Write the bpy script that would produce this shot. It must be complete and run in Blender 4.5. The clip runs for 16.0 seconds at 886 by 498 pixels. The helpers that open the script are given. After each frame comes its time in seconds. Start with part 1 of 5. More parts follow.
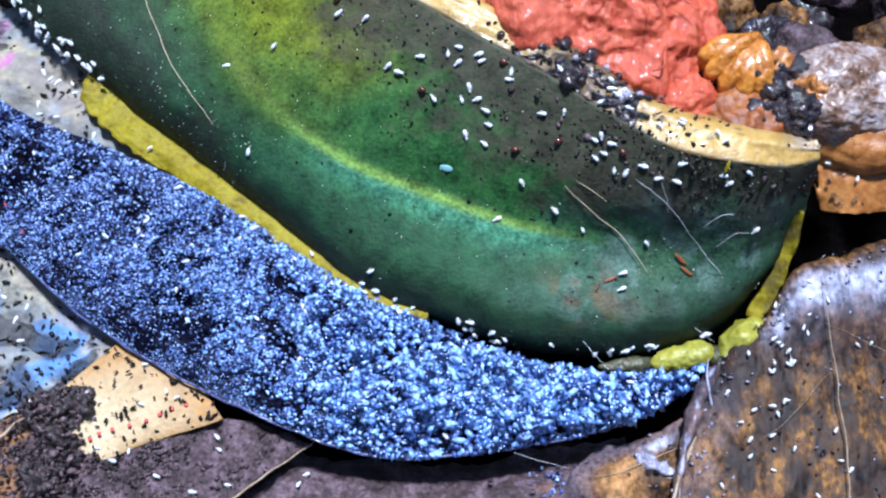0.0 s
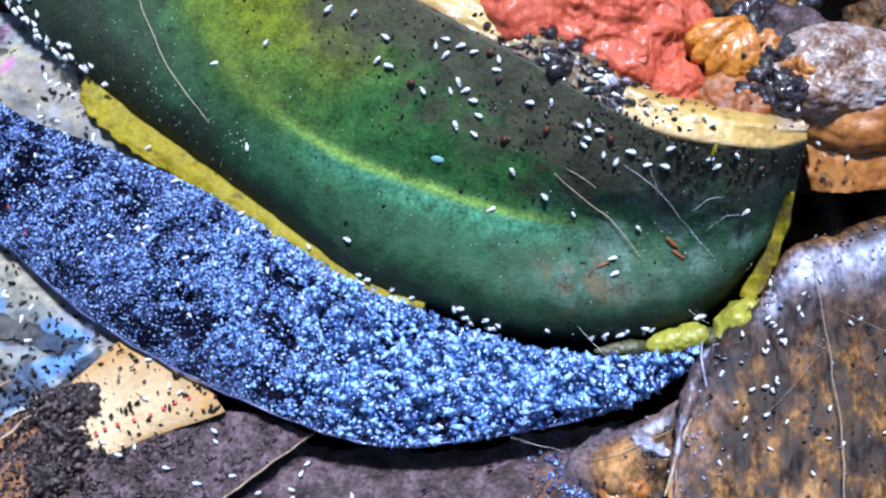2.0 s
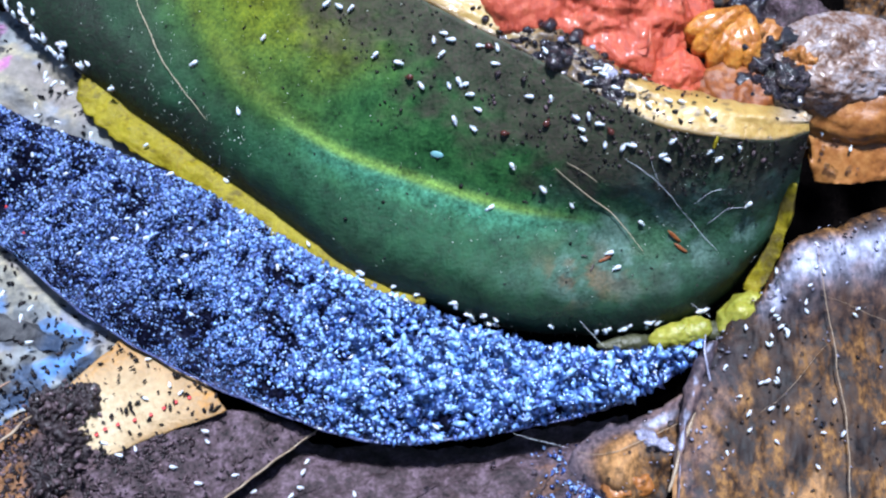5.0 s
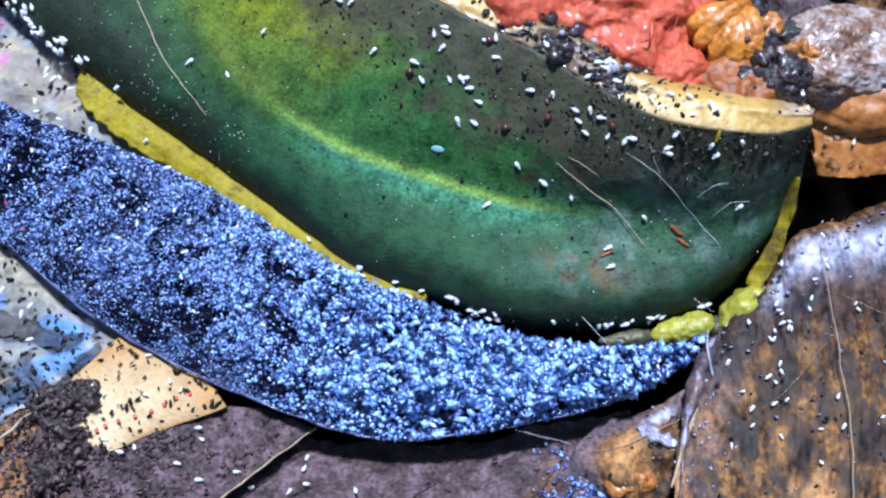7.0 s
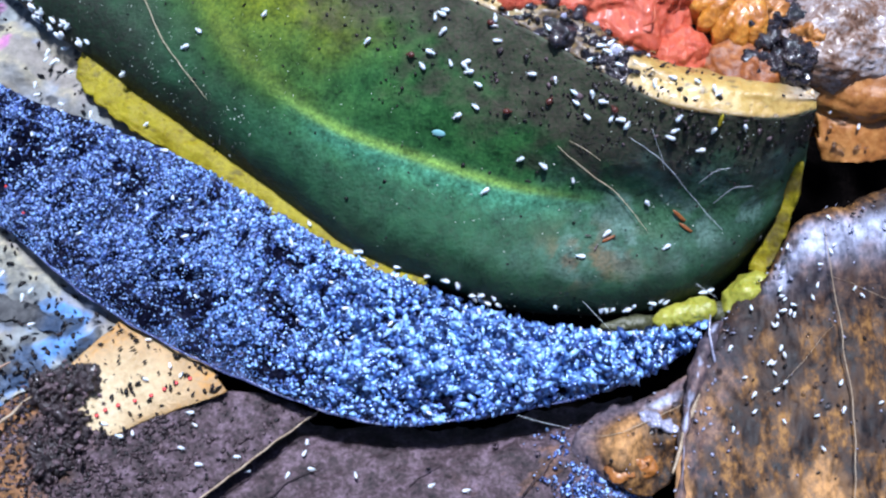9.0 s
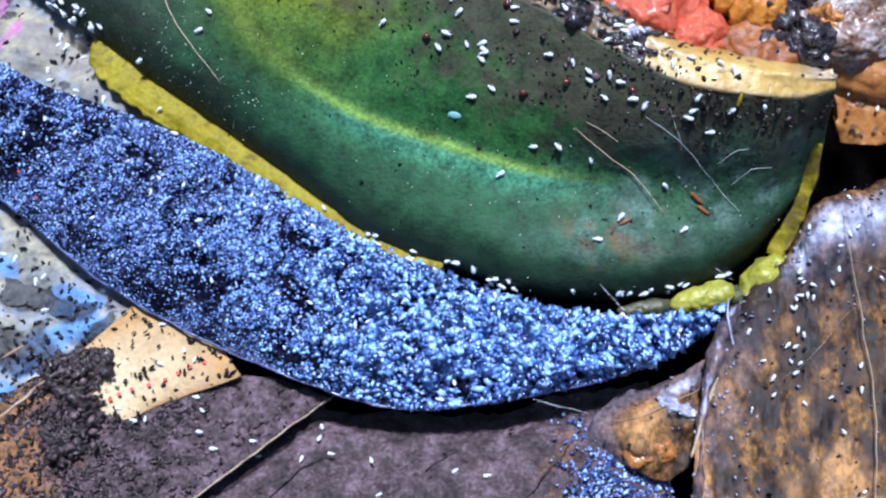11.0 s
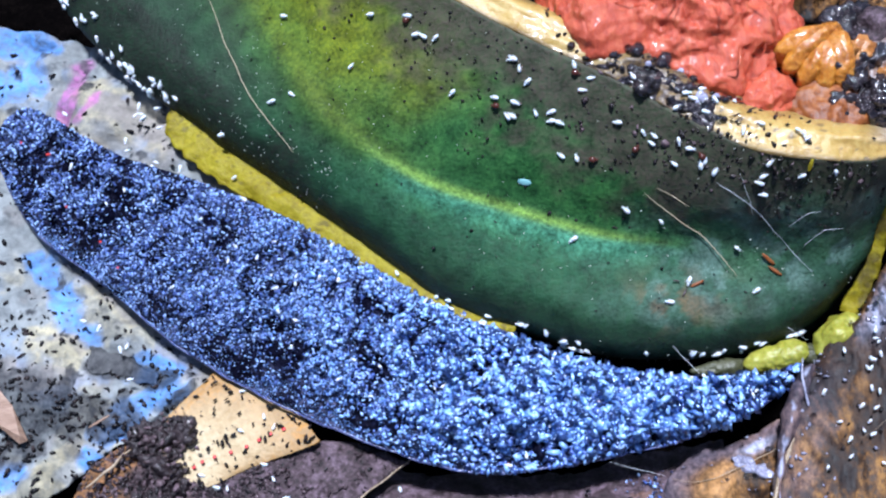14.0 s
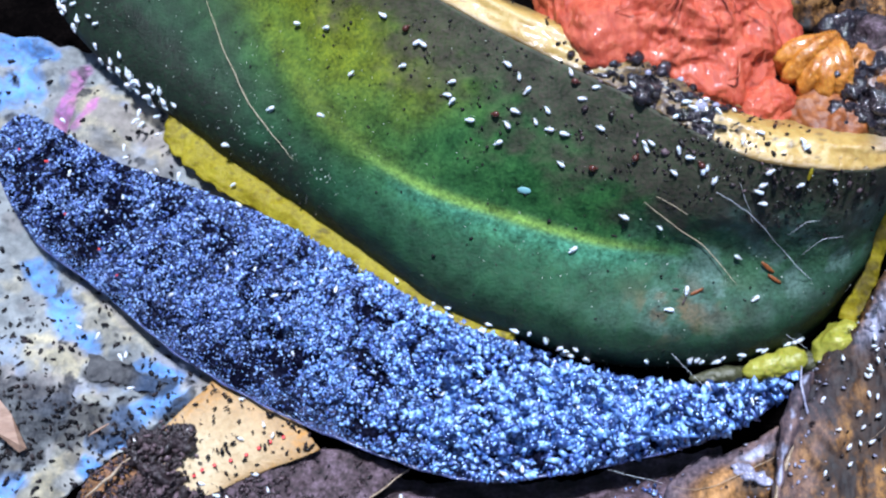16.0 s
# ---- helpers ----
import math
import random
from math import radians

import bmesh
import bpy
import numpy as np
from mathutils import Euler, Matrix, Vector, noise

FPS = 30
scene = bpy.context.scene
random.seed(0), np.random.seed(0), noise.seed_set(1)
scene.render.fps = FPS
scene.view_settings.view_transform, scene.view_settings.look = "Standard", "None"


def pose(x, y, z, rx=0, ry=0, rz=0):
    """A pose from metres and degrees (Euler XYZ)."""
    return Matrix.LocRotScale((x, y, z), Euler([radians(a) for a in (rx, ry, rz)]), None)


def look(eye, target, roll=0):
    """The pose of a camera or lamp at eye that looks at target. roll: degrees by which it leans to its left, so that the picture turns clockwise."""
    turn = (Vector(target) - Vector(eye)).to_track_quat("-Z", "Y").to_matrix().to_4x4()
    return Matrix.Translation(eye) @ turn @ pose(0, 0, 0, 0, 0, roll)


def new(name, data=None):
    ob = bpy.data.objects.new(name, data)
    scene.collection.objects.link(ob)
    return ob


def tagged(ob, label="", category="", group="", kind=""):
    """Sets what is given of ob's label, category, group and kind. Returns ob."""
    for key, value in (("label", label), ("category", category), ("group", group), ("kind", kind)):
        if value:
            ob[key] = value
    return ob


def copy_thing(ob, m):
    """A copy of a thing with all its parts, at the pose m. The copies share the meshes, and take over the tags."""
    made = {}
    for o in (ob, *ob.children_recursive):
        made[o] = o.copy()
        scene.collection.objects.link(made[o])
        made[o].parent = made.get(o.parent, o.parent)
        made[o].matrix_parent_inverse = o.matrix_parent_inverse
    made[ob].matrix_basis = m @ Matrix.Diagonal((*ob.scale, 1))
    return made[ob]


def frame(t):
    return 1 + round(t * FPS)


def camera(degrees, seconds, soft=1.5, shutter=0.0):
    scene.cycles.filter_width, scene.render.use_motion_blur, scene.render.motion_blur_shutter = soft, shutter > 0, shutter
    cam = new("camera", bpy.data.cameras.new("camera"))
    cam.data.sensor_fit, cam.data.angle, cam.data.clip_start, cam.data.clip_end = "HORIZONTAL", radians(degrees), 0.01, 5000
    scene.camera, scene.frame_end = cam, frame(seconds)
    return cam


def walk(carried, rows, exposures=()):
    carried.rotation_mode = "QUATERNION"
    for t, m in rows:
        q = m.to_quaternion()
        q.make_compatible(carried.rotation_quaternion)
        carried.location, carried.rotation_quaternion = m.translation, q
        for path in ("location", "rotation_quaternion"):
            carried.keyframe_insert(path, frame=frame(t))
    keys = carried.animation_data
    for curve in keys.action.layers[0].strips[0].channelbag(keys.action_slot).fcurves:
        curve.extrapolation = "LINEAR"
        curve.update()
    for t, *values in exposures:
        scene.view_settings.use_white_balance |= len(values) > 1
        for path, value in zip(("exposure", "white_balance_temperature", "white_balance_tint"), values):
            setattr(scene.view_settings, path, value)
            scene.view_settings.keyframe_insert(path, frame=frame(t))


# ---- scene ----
# A close view of a compost heap: a piece of green fruit rind with its red flesh, a blackened strip
# of peel, scraps of printed paper and rotting leaves, with tiny white springtails crawling over them.
cam = camera(42, 16.0, soft=2.3)
PATH = [
    (0.0, -0.01413, -0.06798, 0.11880, 32.683, -6.111, -1.848),
    (0.5, -0.01437, -0.06637, 0.11953, 31.325, -6.094, -2.107),
    (1.0, -0.01303, -0.06769, 0.11997, 31.779, -5.402, -2.202),
    (1.5, -0.01268, -0.06862, 0.12006, 32.187, -5.067, -2.494),
    (2.0, -0.01111, -0.06881, 0.12066, 32.128, -4.300, -2.522),
    (2.5, -0.01152, -0.06916, 0.12066, 32.249, -4.300, -2.909),
    (3.0, -0.01112, -0.06790, 0.12086, 31.680, -4.095, -2.848),
    (3.5, -0.01078, -0.06827, 0.12040, 31.885, -3.928, -2.857),
    (4.0, -0.01066, -0.06800, 0.12059, 31.712, -3.831, -2.959),
    (6.5, -0.01052, -0.06789, 0.11948, 31.745, -3.748, -2.838),
    (7.0, -0.01030, -0.06771, 0.11965, 31.519, -3.590, -2.939),
    (7.5, -0.01032, -0.06787, 0.11943, 31.500, -3.574, -2.989),
    (8.0, -0.01002, -0.06863, 0.11869, 31.761, -3.418, -2.911),
    (8.5, -0.01056, -0.06794, 0.11876, 31.284, -3.664, -2.947),
    (9.0, -0.00955, -0.06745, 0.11912, 30.764, -3.329, -2.655),
    (11.5, -0.01156, -0.06934, 0.11676, 31.148, -2.997, -2.578),
    (12.0, -0.01248, -0.06879, 0.11732, 31.119, -2.737, -2.506),
    (12.5, -0.01295, -0.06882, 0.11771, 31.562, -2.267, -2.450),
    (13.0, -0.01161, -0.06707, 0.11936, 31.315, -1.026, -2.250),
    (13.5, -0.01168, -0.06655, 0.12013, 31.800, -0.396, -2.142),
    (14.0, -0.01258, -0.06472, 0.12166, 31.521, -0.188, -2.168),
    (14.5, -0.01284, -0.06373, 0.12238, 31.543, -0.344, -2.157),
    (15.0, -0.01314, -0.06267, 0.12304, 30.954, -0.427, -2.309),
    (15.5, -0.01321, -0.06406, 0.12170, 31.723, -0.437, -2.318),
    (16.0, -0.01330, -0.06368, 0.12234, 31.362, -0.485, -2.371),
]
walk(cam, [(t, pose(x, y, z, rx, ry, rz)) for t, x, y, z, rx, ry, rz in PATH], exposures=[(0, 0.63, 5400, 13), (8, 0.60, 5400, 13), (16, 0.56, 5450, 13)])

# ---- light: cool bright daylight from behind the heap ----
SUN_ELEVATION, SUN_AZIMUTH = 81, -20
world = bpy.data.worlds.new("world")
scene.world = world
world.use_nodes = True
sky = world.node_tree.nodes.new("ShaderNodeTexSky")
sky.sky_type, sky.sun_disc = "NISHITA", False
sky.sun_elevation, sky.sun_rotation = radians(SUN_ELEVATION), radians(SUN_AZIMUTH)
background = world.node_tree.nodes["Background"]
background.inputs["Strength"].default_value = 0.05
world.node_tree.links.new(sky.outputs[0], background.inputs["Color"])
sun = new("sun", bpy.data.lights.new("sun", "SUN"))
sun.data.energy, sun.data.angle, sun.data.color = 4.9, radians(7), (1.0, 0.985, 0.96)
elevation, azimuth = radians(SUN_ELEVATION), radians(SUN_AZIMUTH)
towards = Vector((math.sin(azimuth) * math.cos(elevation), math.cos(azimuth) * math.cos(elevation), math.sin(elevation)))
sun.matrix_world = look(towards, (0, 0, 0))

MM = 0.001


# ---- materials ----
def material(name, stops, size=3.0, rough=(0.35, 0.65), bump=0.3, fine=6.0, masks=(), island=0.0, coat=0.0, sss=0.0, stretch=(1, 1, 1), contrast=1.0, spec=0.5):
    """stops: colours from dark to light along a two-scale noise whose broad features are size mm wide."""
    m = bpy.data.materials.new(name)
    m.use_nodes = True
    nodes, links = m.node_tree.nodes, m.node_tree.links
    shader = nodes["Principled BSDF"]
    coords = nodes.new("ShaderNodeTexCoord")
    stretched = nodes.new("ShaderNodeMapping")
    stretched.inputs["Scale"].default_value = stretch
    links.new(coords.outputs["Object"], stretched.inputs["Vector"])
    noises = []
    for s, detail in ((1000 / size, 5), (1000 / size * fine, 8)):
        n = nodes.new("ShaderNodeTexNoise")
        n.inputs["Scale"].default_value, n.inputs["Detail"].default_value, n.inputs["Roughness"].default_value = s, detail, 0.62
        links.new(stretched.outputs["Vector"], n.inputs["Vector"])
        noises.append(n)
    both = nodes.new("ShaderNodeMath")
    both.operation = "MULTIPLY_ADD"
    both.inputs[1].default_value = 0.45
    links.new(noises[1].outputs["Fac"], both.inputs[0])
    broad = nodes.new("ShaderNodeMath")
    broad.operation = "MULTIPLY"
    broad.inputs[1].default_value = 0.55
    links.new(noises[0].outputs["Fac"], broad.inputs[0])
    links.new(broad.outputs[0], both.inputs[2])
    value = both.outputs[0]
    if island:
        geo = nodes.new("ShaderNodeNewGeometry")
        mixed = nodes.new("ShaderNodeMix")
        mixed.inputs["Factor"].default_value = island
        links.new(value, mixed.inputs["A"])
        links.new(geo.outputs["Random Per Island"], mixed.inputs["B"])
        value = mixed.outputs["Result"]
    ramp = nodes.new("ShaderNodeValToRGB")
    links.new(value, ramp.inputs["Fac"])
    low, high = (0.0, 1.0) if island > 0.6 else (0.5 - 0.2 / contrast, 0.5 + 0.2 / contrast)
    elements = ramp.color_ramp.elements
    for i, c in enumerate(stops):
        at = low + (high - low) * i / max(1, len(stops) - 1)
        e = elements[i] if i < 2 else elements.new(at)
        e.position, e.color = at, (*c, 1)
    colour = ramp.outputs["Color"]
    for attribute, c, strength in masks:
        a = nodes.new("ShaderNodeAttribute")
        a.attribute_name = attribute
        amount = nodes.new("ShaderNodeMath")
        amount.operation, amount.use_clamp = "MULTIPLY", True
        ragged = nodes.new("ShaderNodeMapRange")
        ragged.inputs["From Min"].default_value, ragged.inputs["From Max"].default_value = 0.3, 0.6
        ragged.inputs["To Min"].default_value, ragged.inputs["To Max"].default_value = 0.55 * strength, strength
        links.new(noises[1].outputs["Fac"], ragged.inputs["Value"])
        links.new(a.outputs["Fac"], amount.inputs[0])
        links.new(ragged.outputs["Result"], amount.inputs[1])
        mix = nodes.new("ShaderNodeMix")
        mix.data_type = "RGBA"
        links.new(amount.outputs[0], mix.inputs["Factor"])
        links.new(colour, mix.inputs["A"])
        mottled = nodes.new("ShaderNodeMix")
        mottled.data_type = "RGBA"
        mottled.inputs["A"].default_value = (*(q * 0.5 for q in c), 1)
        mottled.inputs["B"].default_value = (*(q * 1.45 for q in c), 1)
        spread = nodes.new("ShaderNodeMapRange")
        spread.inputs["From Min"].default_value, spread.inputs["From Max"].default_value = 0.36, 0.64
        links.new(value, spread.inputs["Value"])
        links.new(spread.outputs["Result"], mottled.inputs["Factor"])
        links.new(mottled.outputs["Result"], mix.inputs["B"])
        colour = mix.outputs["Result"]
    links.new(colour, shader.inputs["Base Color"])
    gloss = nodes.new("ShaderNodeMapRange")
    gloss.inputs["From Min"].default_value, gloss.inputs["From Max"].default_value = 0.3, 0.7
    gloss.inputs["To Min"].default_value, gloss.inputs["To Max"].default_value = rough
    links.new(noises[1].outputs["Fac"], gloss.inputs["Value"])
    links.new(gloss.outputs["Result"], shader.inputs["Roughness"])
    shader.inputs["Coat Weight"].default_value = coat
    shader.inputs["Coat Roughness"].default_value = 0.12
    shader.inputs["Specular IOR Level"].default_value = spec
    if sss:
        shader.inputs["Subsurface Weight"].default_value = sss
        shader.inputs["Subsurface Radius"].default_value = (0.001, 0.0006, 0.0004)
    if bump:
        b = nodes.new("ShaderNodeBump")
        b.inputs["Strength"].default_value, b.inputs["Distance"].default_value = bump, size * MM * 0.25
        links.new(value if not island else both.outputs[0], b.inputs["Height"])
        links.new(b.outputs["Normal"], shader.inputs["Normal"])
    return m


SKIN = material("green_rind_skin", [(0.005, 0.025, 0.007), (0.020, 0.080, 0.020), (0.046, 0.148, 0.037)], 2.6, (0.45, 0.75), 0.45, 6,
                masks=[("teal", (0.016, 0.060, 0.031), 0.95), ("ripe", (0.155, 0.185, 0.008), 1.0), ("fold_highlight", (0.105, 0.33, 0.20), 1.0), ("ridge", (0.24, 0.40, 0.07), 1.0),
                       # The near-black mask paints underside shade as well as edge rot.
                       ("smear", (0.11, 0.18, 0.148), 0.90), ("brown", (0.13, 0.07, 0.03), 0.75), ("grime", (0.055, 0.044, 0.034), 1.0), ("shade_and_rot", (0.010, 0.010, 0.008), 0.95)], contrast=1.45, spec=0.2)
RIND_FLESH = material("yellow_rind_flesh", [(0.145, 0.105, 0.003), (0.25, 0.205, 0.007), (0.34, 0.29, 0.018)], 3, (0.4, 0.6), 0.5, 6, spec=0.2,
                      masks=[("dirt", (0.05, 0.035, 0.02), 1.0)], sss=0.1, contrast=1.2)
RIM_FLESH = material("pale_yellow_rind_flesh", [(0.26, 0.14, 0.03), (0.44, 0.29, 0.075), (0.55, 0.41, 0.16)], 4, (0.25, 0.5), 0.3, 7,
                     masks=[("film", (0.45, 0.40, 0.38), 0.7), ("dirt", (0.06, 0.042, 0.036), 1.0)], sss=0.1, coat=0.15)
TAB_FLESH = material("lime_yellow_flesh", [(0.13, 0.135, 0.012), (0.28, 0.275, 0.03), (0.40, 0.38, 0.07)], 3.0, (0.3, 0.5), 0.25, 5, sss=0.2, contrast=1.2, masks=[("dirt", (0.05, 0.055, 0.015), 0.9)])
DARK_RIND = material("grey_green_torn_skin", [(0.02, 0.022, 0.008), (0.06, 0.062, 0.03), (0.13, 0.13, 0.08)], 1.5, (0.3, 0.5), 0.5)
# Pale lavender body colour that imitates wet sheen and glints.
GLINT_LAVENDER = material("lavender_glint_colour", [(0.10, 0.09, 0.13), (0.26, 0.26, 0.36), (0.48, 0.48, 0.60)], 1.6, (0.15, 0.35), 0.5, coat=0.5)
RED_FLESH = material("wet_red_flesh", [(0.26, 0.024, 0.010), (0.47, 0.076, 0.032), (0.60, 0.17, 0.078)], 1.3, (0.35, 0.6), 1.0, 5, sss=0.2, coat=0.1, stretch=(1.8, 0.5, 1), contrast=1.1)
ORANGE_PULP = material("wet_orange_pulp", [(0.22, 0.06, 0.006), (0.48, 0.18, 0.016), (0.64, 0.31, 0.045)], 2.5, (0.1, 0.35), 0.6, 5, coat=0.6, sss=0.15, contrast=1.3)
BROWN_PULP = material("softened_brown_pulp", [(0.07, 0.016, 0.004), (0.22, 0.065, 0.012), (0.36, 0.14, 0.03)], 2.5, (0.4, 0.6), 0.4, 5, contrast=1.2)
DARK_WET = material("black_wet_rot", [(0.002, 0.002, 0.004), (0.008, 0.006, 0.008), (0.024, 0.017, 0.020), (0.09, 0.07, 0.075)], 1.2, (0.06, 0.2), 0.8, 4, coat=0.5, contrast=1.2, spec=0.5)
GREY_MOULD = material("grey_brown_mould", [(0.05, 0.018, 0.008), (0.16, 0.085, 0.05), (0.30, 0.25, 0.24), (0.46, 0.43, 0.50)], 2.4, (0.25, 0.5), 0.4, 5, coat=0.25, contrast=1.2)
AMBER_PEEL = material("amber_brown_peel", [(0.10, 0.030, 0.006), (0.30, 0.110, 0.020), (0.44, 0.20, 0.05)], 4.5, (0.3, 0.5), 0.3, 5, coat=0.2, contrast=1.3)
def wet_crust(name, stops, rough, gloss, tint, island=0.0):
    """Black wet crust: body colours from stops and tinted wet gloss, dull where its mask is set."""
    m = material(name, stops, 2.4, rough, 0.10, 5, island=island, contrast=1.0, spec=gloss)
    nodes, links = m.node_tree.nodes, m.node_tree.links
    shader = nodes["Principled BSDF"]
    shader.inputs["Specular Tint"].default_value = (*tint, 1)
    shader.inputs["IOR"].default_value = 1.9
    dull = nodes.new("ShaderNodeAttribute")
    dull.attribute_name = "dull"
    wet = nodes.new("ShaderNodeMath")
    wet.operation, wet.use_clamp = "MULTIPLY_ADD", True
    wet.inputs[1].default_value, wet.inputs[2].default_value = -0.95 * gloss, gloss
    links.new(dull.outputs["Fac"], wet.inputs[0])
    links.new(wet.outputs[0], shader.inputs["Specular IOR Level"])
    return m


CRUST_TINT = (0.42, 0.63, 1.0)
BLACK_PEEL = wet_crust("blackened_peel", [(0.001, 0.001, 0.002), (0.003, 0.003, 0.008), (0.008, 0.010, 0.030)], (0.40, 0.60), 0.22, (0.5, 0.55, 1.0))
# Pale blue body colours stand in for sky glints on black wet grains.
GRAINS = wet_crust("glint_blue_grains", [(0.006, 0.008, 0.020), (0.035, 0.058, 0.18), (0.12, 0.23, 0.58), (0.36, 0.58, 0.95)], (0.22, 0.40), 1.0, CRUST_TINT, 0.45)
DARK_GRAINS = wet_crust("violet_black_glint_grains", [(0.004, 0.005, 0.012), (0.018, 0.025, 0.085), (0.09, 0.14, 0.44), (0.44, 0.62, 0.98)], (0.20, 0.36), 1.0, (0.45, 0.60, 1.0), 0.45)
PAPER_INK = material("printed_paper", [(0.12, 0.13, 0.132), (0.215, 0.23, 0.23), (0.315, 0.337, 0.337)], 6.0, (0.45, 0.75), 0.5, 6,
                     masks=[("cream", (0.38, 0.33, 0.205), 0.8), ("grey", (0.20, 0.18, 0.17), 0.9), ("blue", (0.09, 0.24, 0.56), 0.95), ("pink", (0.42, 0.07, 0.34), 0.95), ("soil", (0.016, 0.017, 0.022), 0.97)], spec=0.4, contrast=1.3)
TAN_LEAF = material("pale_tan_leaf", [(0.34, 0.22, 0.09), (0.46, 0.35, 0.19), (0.55, 0.46, 0.31)], 5, (0.4, 0.6), 0.4, 8,
                    masks=[("rust", (0.34, 0.165, 0.030), 1.0)])
VIOLET_LEAF = material("violet_brown_leaf", [(0.010, 0.007, 0.008), (0.062, 0.040, 0.046), (0.17, 0.118, 0.15)], 2.6, (0.45, 0.7), 0.9, 6, masks=[("amber", (0.26, 0.12, 0.035), 0.85)], spec=0.35, contrast=1.7)
BROWN_LEAF = material("wet_brown_leaf", [(0.004, 0.003, 0.003), (0.032, 0.015, 0.006), (0.11, 0.050, 0.013), (0.25, 0.125, 0.033)], 3.2, (0.5, 0.75), 0.35, 5,
                      # The last mask is a highlight colour, painted in place of gloss.
                      masks=[("grey", (0.13, 0.11, 0.15), 0.75), ("tan", (0.42, 0.22, 0.08), 0.8), ("rot", (0.012, 0.008, 0.009), 0.85), ("painted_sheen", (0.44, 0.47, 0.64), 0.95)], stretch=(1.2, 0.75, 1), contrast=1.9, spec=0.3)
EDGE_PEEL = material("violet_peel_edge", [(0.015, 0.015, 0.04), (0.05, 0.06, 0.17), (0.18, 0.23, 0.50)], 1.0, (0.12, 0.35), 0.8, 4, coat=0.4)
LEAF_RIB = material("pale_leaf_rib", [(0.14, 0.09, 0.05), (0.30, 0.22, 0.14), (0.42, 0.34, 0.24)], 1.2, (0.3, 0.5), 0.5, contrast=1.5)
# Soil colour cut to near black so the gaps look deeply shaded.
EARTH = material("shade_black_compost", [(0.0008, 0.0007, 0.0008), (0.002, 0.0016, 0.0016), (0.006, 0.0045, 0.004)], 5, (0.8, 1.0), 1.0, 7, spec=0.0)
CRUMB = material("black_crumbs", [(0.003, 0.003, 0.004), (0.010, 0.008, 0.009), (0.035, 0.024, 0.024)], 1.0, (0.3, 0.6), 0.4, island=0.8, spec=0.3)
SOIL_CRUMB = material("brown_soil_crumbs", [(0.007, 0.005, 0.006), (0.024, 0.015, 0.017), (0.062, 0.040, 0.044), (0.15, 0.10, 0.115)], 1.2, (0.3, 0.55), 1.0, island=0.4, coat=0.15)
WHITE_BODY = material("white_springtail_body", [(0.52, 0.56, 0.62), (0.68, 0.72, 0.77), (0.78, 0.81, 0.85)], 0.6, (0.25, 0.4), 0.15, sss=0.2)
MITE_BODY = material("brown_mite_body", [(0.04, 0.010, 0.006), (0.10, 0.025, 0.015)], 0.5, (0.15, 0.3), 0.1, coat=0.5)
RED_SPECK = material("red_speck", [(0.50, 0.02, 0.03), (0.70, 0.06, 0.05)], 0.4, (0.3, 0.5), 0.1)
DUST = material("pale_dust", [(0.45, 0.50, 0.42), (0.75, 0.78, 0.70)], 0.4, (0.4, 0.6), 0.1, island=0.7)
HAIR = material("pale_hair", [(0.34, 0.26, 0.15), (0.62, 0.53, 0.38)], 0.8, (0.3, 0.5), 0.1)
SILK = material("white_silk", [(0.60, 0.64, 0.70), (0.82, 0.85, 0.90)], 0.8, (0.2, 0.4), 0.1)
PALE_SPOT = material("pale_spot", [(0.12, 0.30, 0.32), (0.25, 0.48, 0.50)], 0.8, (0.3, 0.5), 0.2)
WATER = bpy.data.materials.new("water_drop")
WATER.use_nodes = True
WATER.node_tree.nodes["Principled BSDF"].inputs["Transmission Weight"].default_value = 1.0
WATER.node_tree.nodes["Principled BSDF"].inputs["Roughness"].default_value = 0.02
WATER.node_tree.nodes["Principled BSDF"].inputs["IOR"].default_value = 1.33
WOOD = material("split_wood", [(0.17, 0.095, 0.06), (0.30, 0.19, 0.13), (0.42, 0.30, 0.22)], 2, (0.4, 0.6), 0.5, stretch=(0.4, 2.5, 1))


# ---- shapes ----
def spline(points, s):
    """Smooth curve through points (n, ...) at the parameters s from 0 to 1."""
    p = np.asarray(points, float)
    p = np.concatenate([[2 * p[0] - p[1]], p, [2 * p[-1] - p[-2]]])
    x = np.clip(np.asarray(s, float), 0, 1) * (len(p) - 3)
    i = np.minimum(x.astype(int), len(p) - 4)
    f = (x - i).reshape(-1, *([1] * (p.ndim - 1)))
    a, b, c, d = p[i], p[i + 1], p[i + 2], p[i + 3]
    return 0.5 * (2 * b + (c - a) * f + (2 * a - 5 * b + 4 * c - d) * f ** 2 + (3 * b - a - 3 * c + d) * f ** 3)


def surface(rows, us, vs):
    """Places (len(vs), len(us), 3) in mm on the smooth surface through rows of points."""
    across = np.stack([spline(r, us) for r in rows])
    return spline(across, vs)


def normals_of(grid):
    du = np.gradient(grid, axis=1)
    dv = np.gradient(grid, axis=0)
    n = np.cross(du, dv)
    n /= np.maximum(np.linalg.norm(n, axis=2, keepdims=True), 1e-9)
    return n if (n @ np.array((0, -0.5, 0.85))).mean() > 0 else -n


def fractal(p, size, octaves=4, seed=0.0):
    """Noise from about -1 to 1 at places p in mm, with features size mm wide."""
    flat = np.asarray(p, float).reshape(-1, 3) / size + seed
    out = np.array([noise.fractal(Vector(q), 0.9, 2.1, octaves) for q in flat])
    return out.reshape(np.asarray(p).shape[:-1])


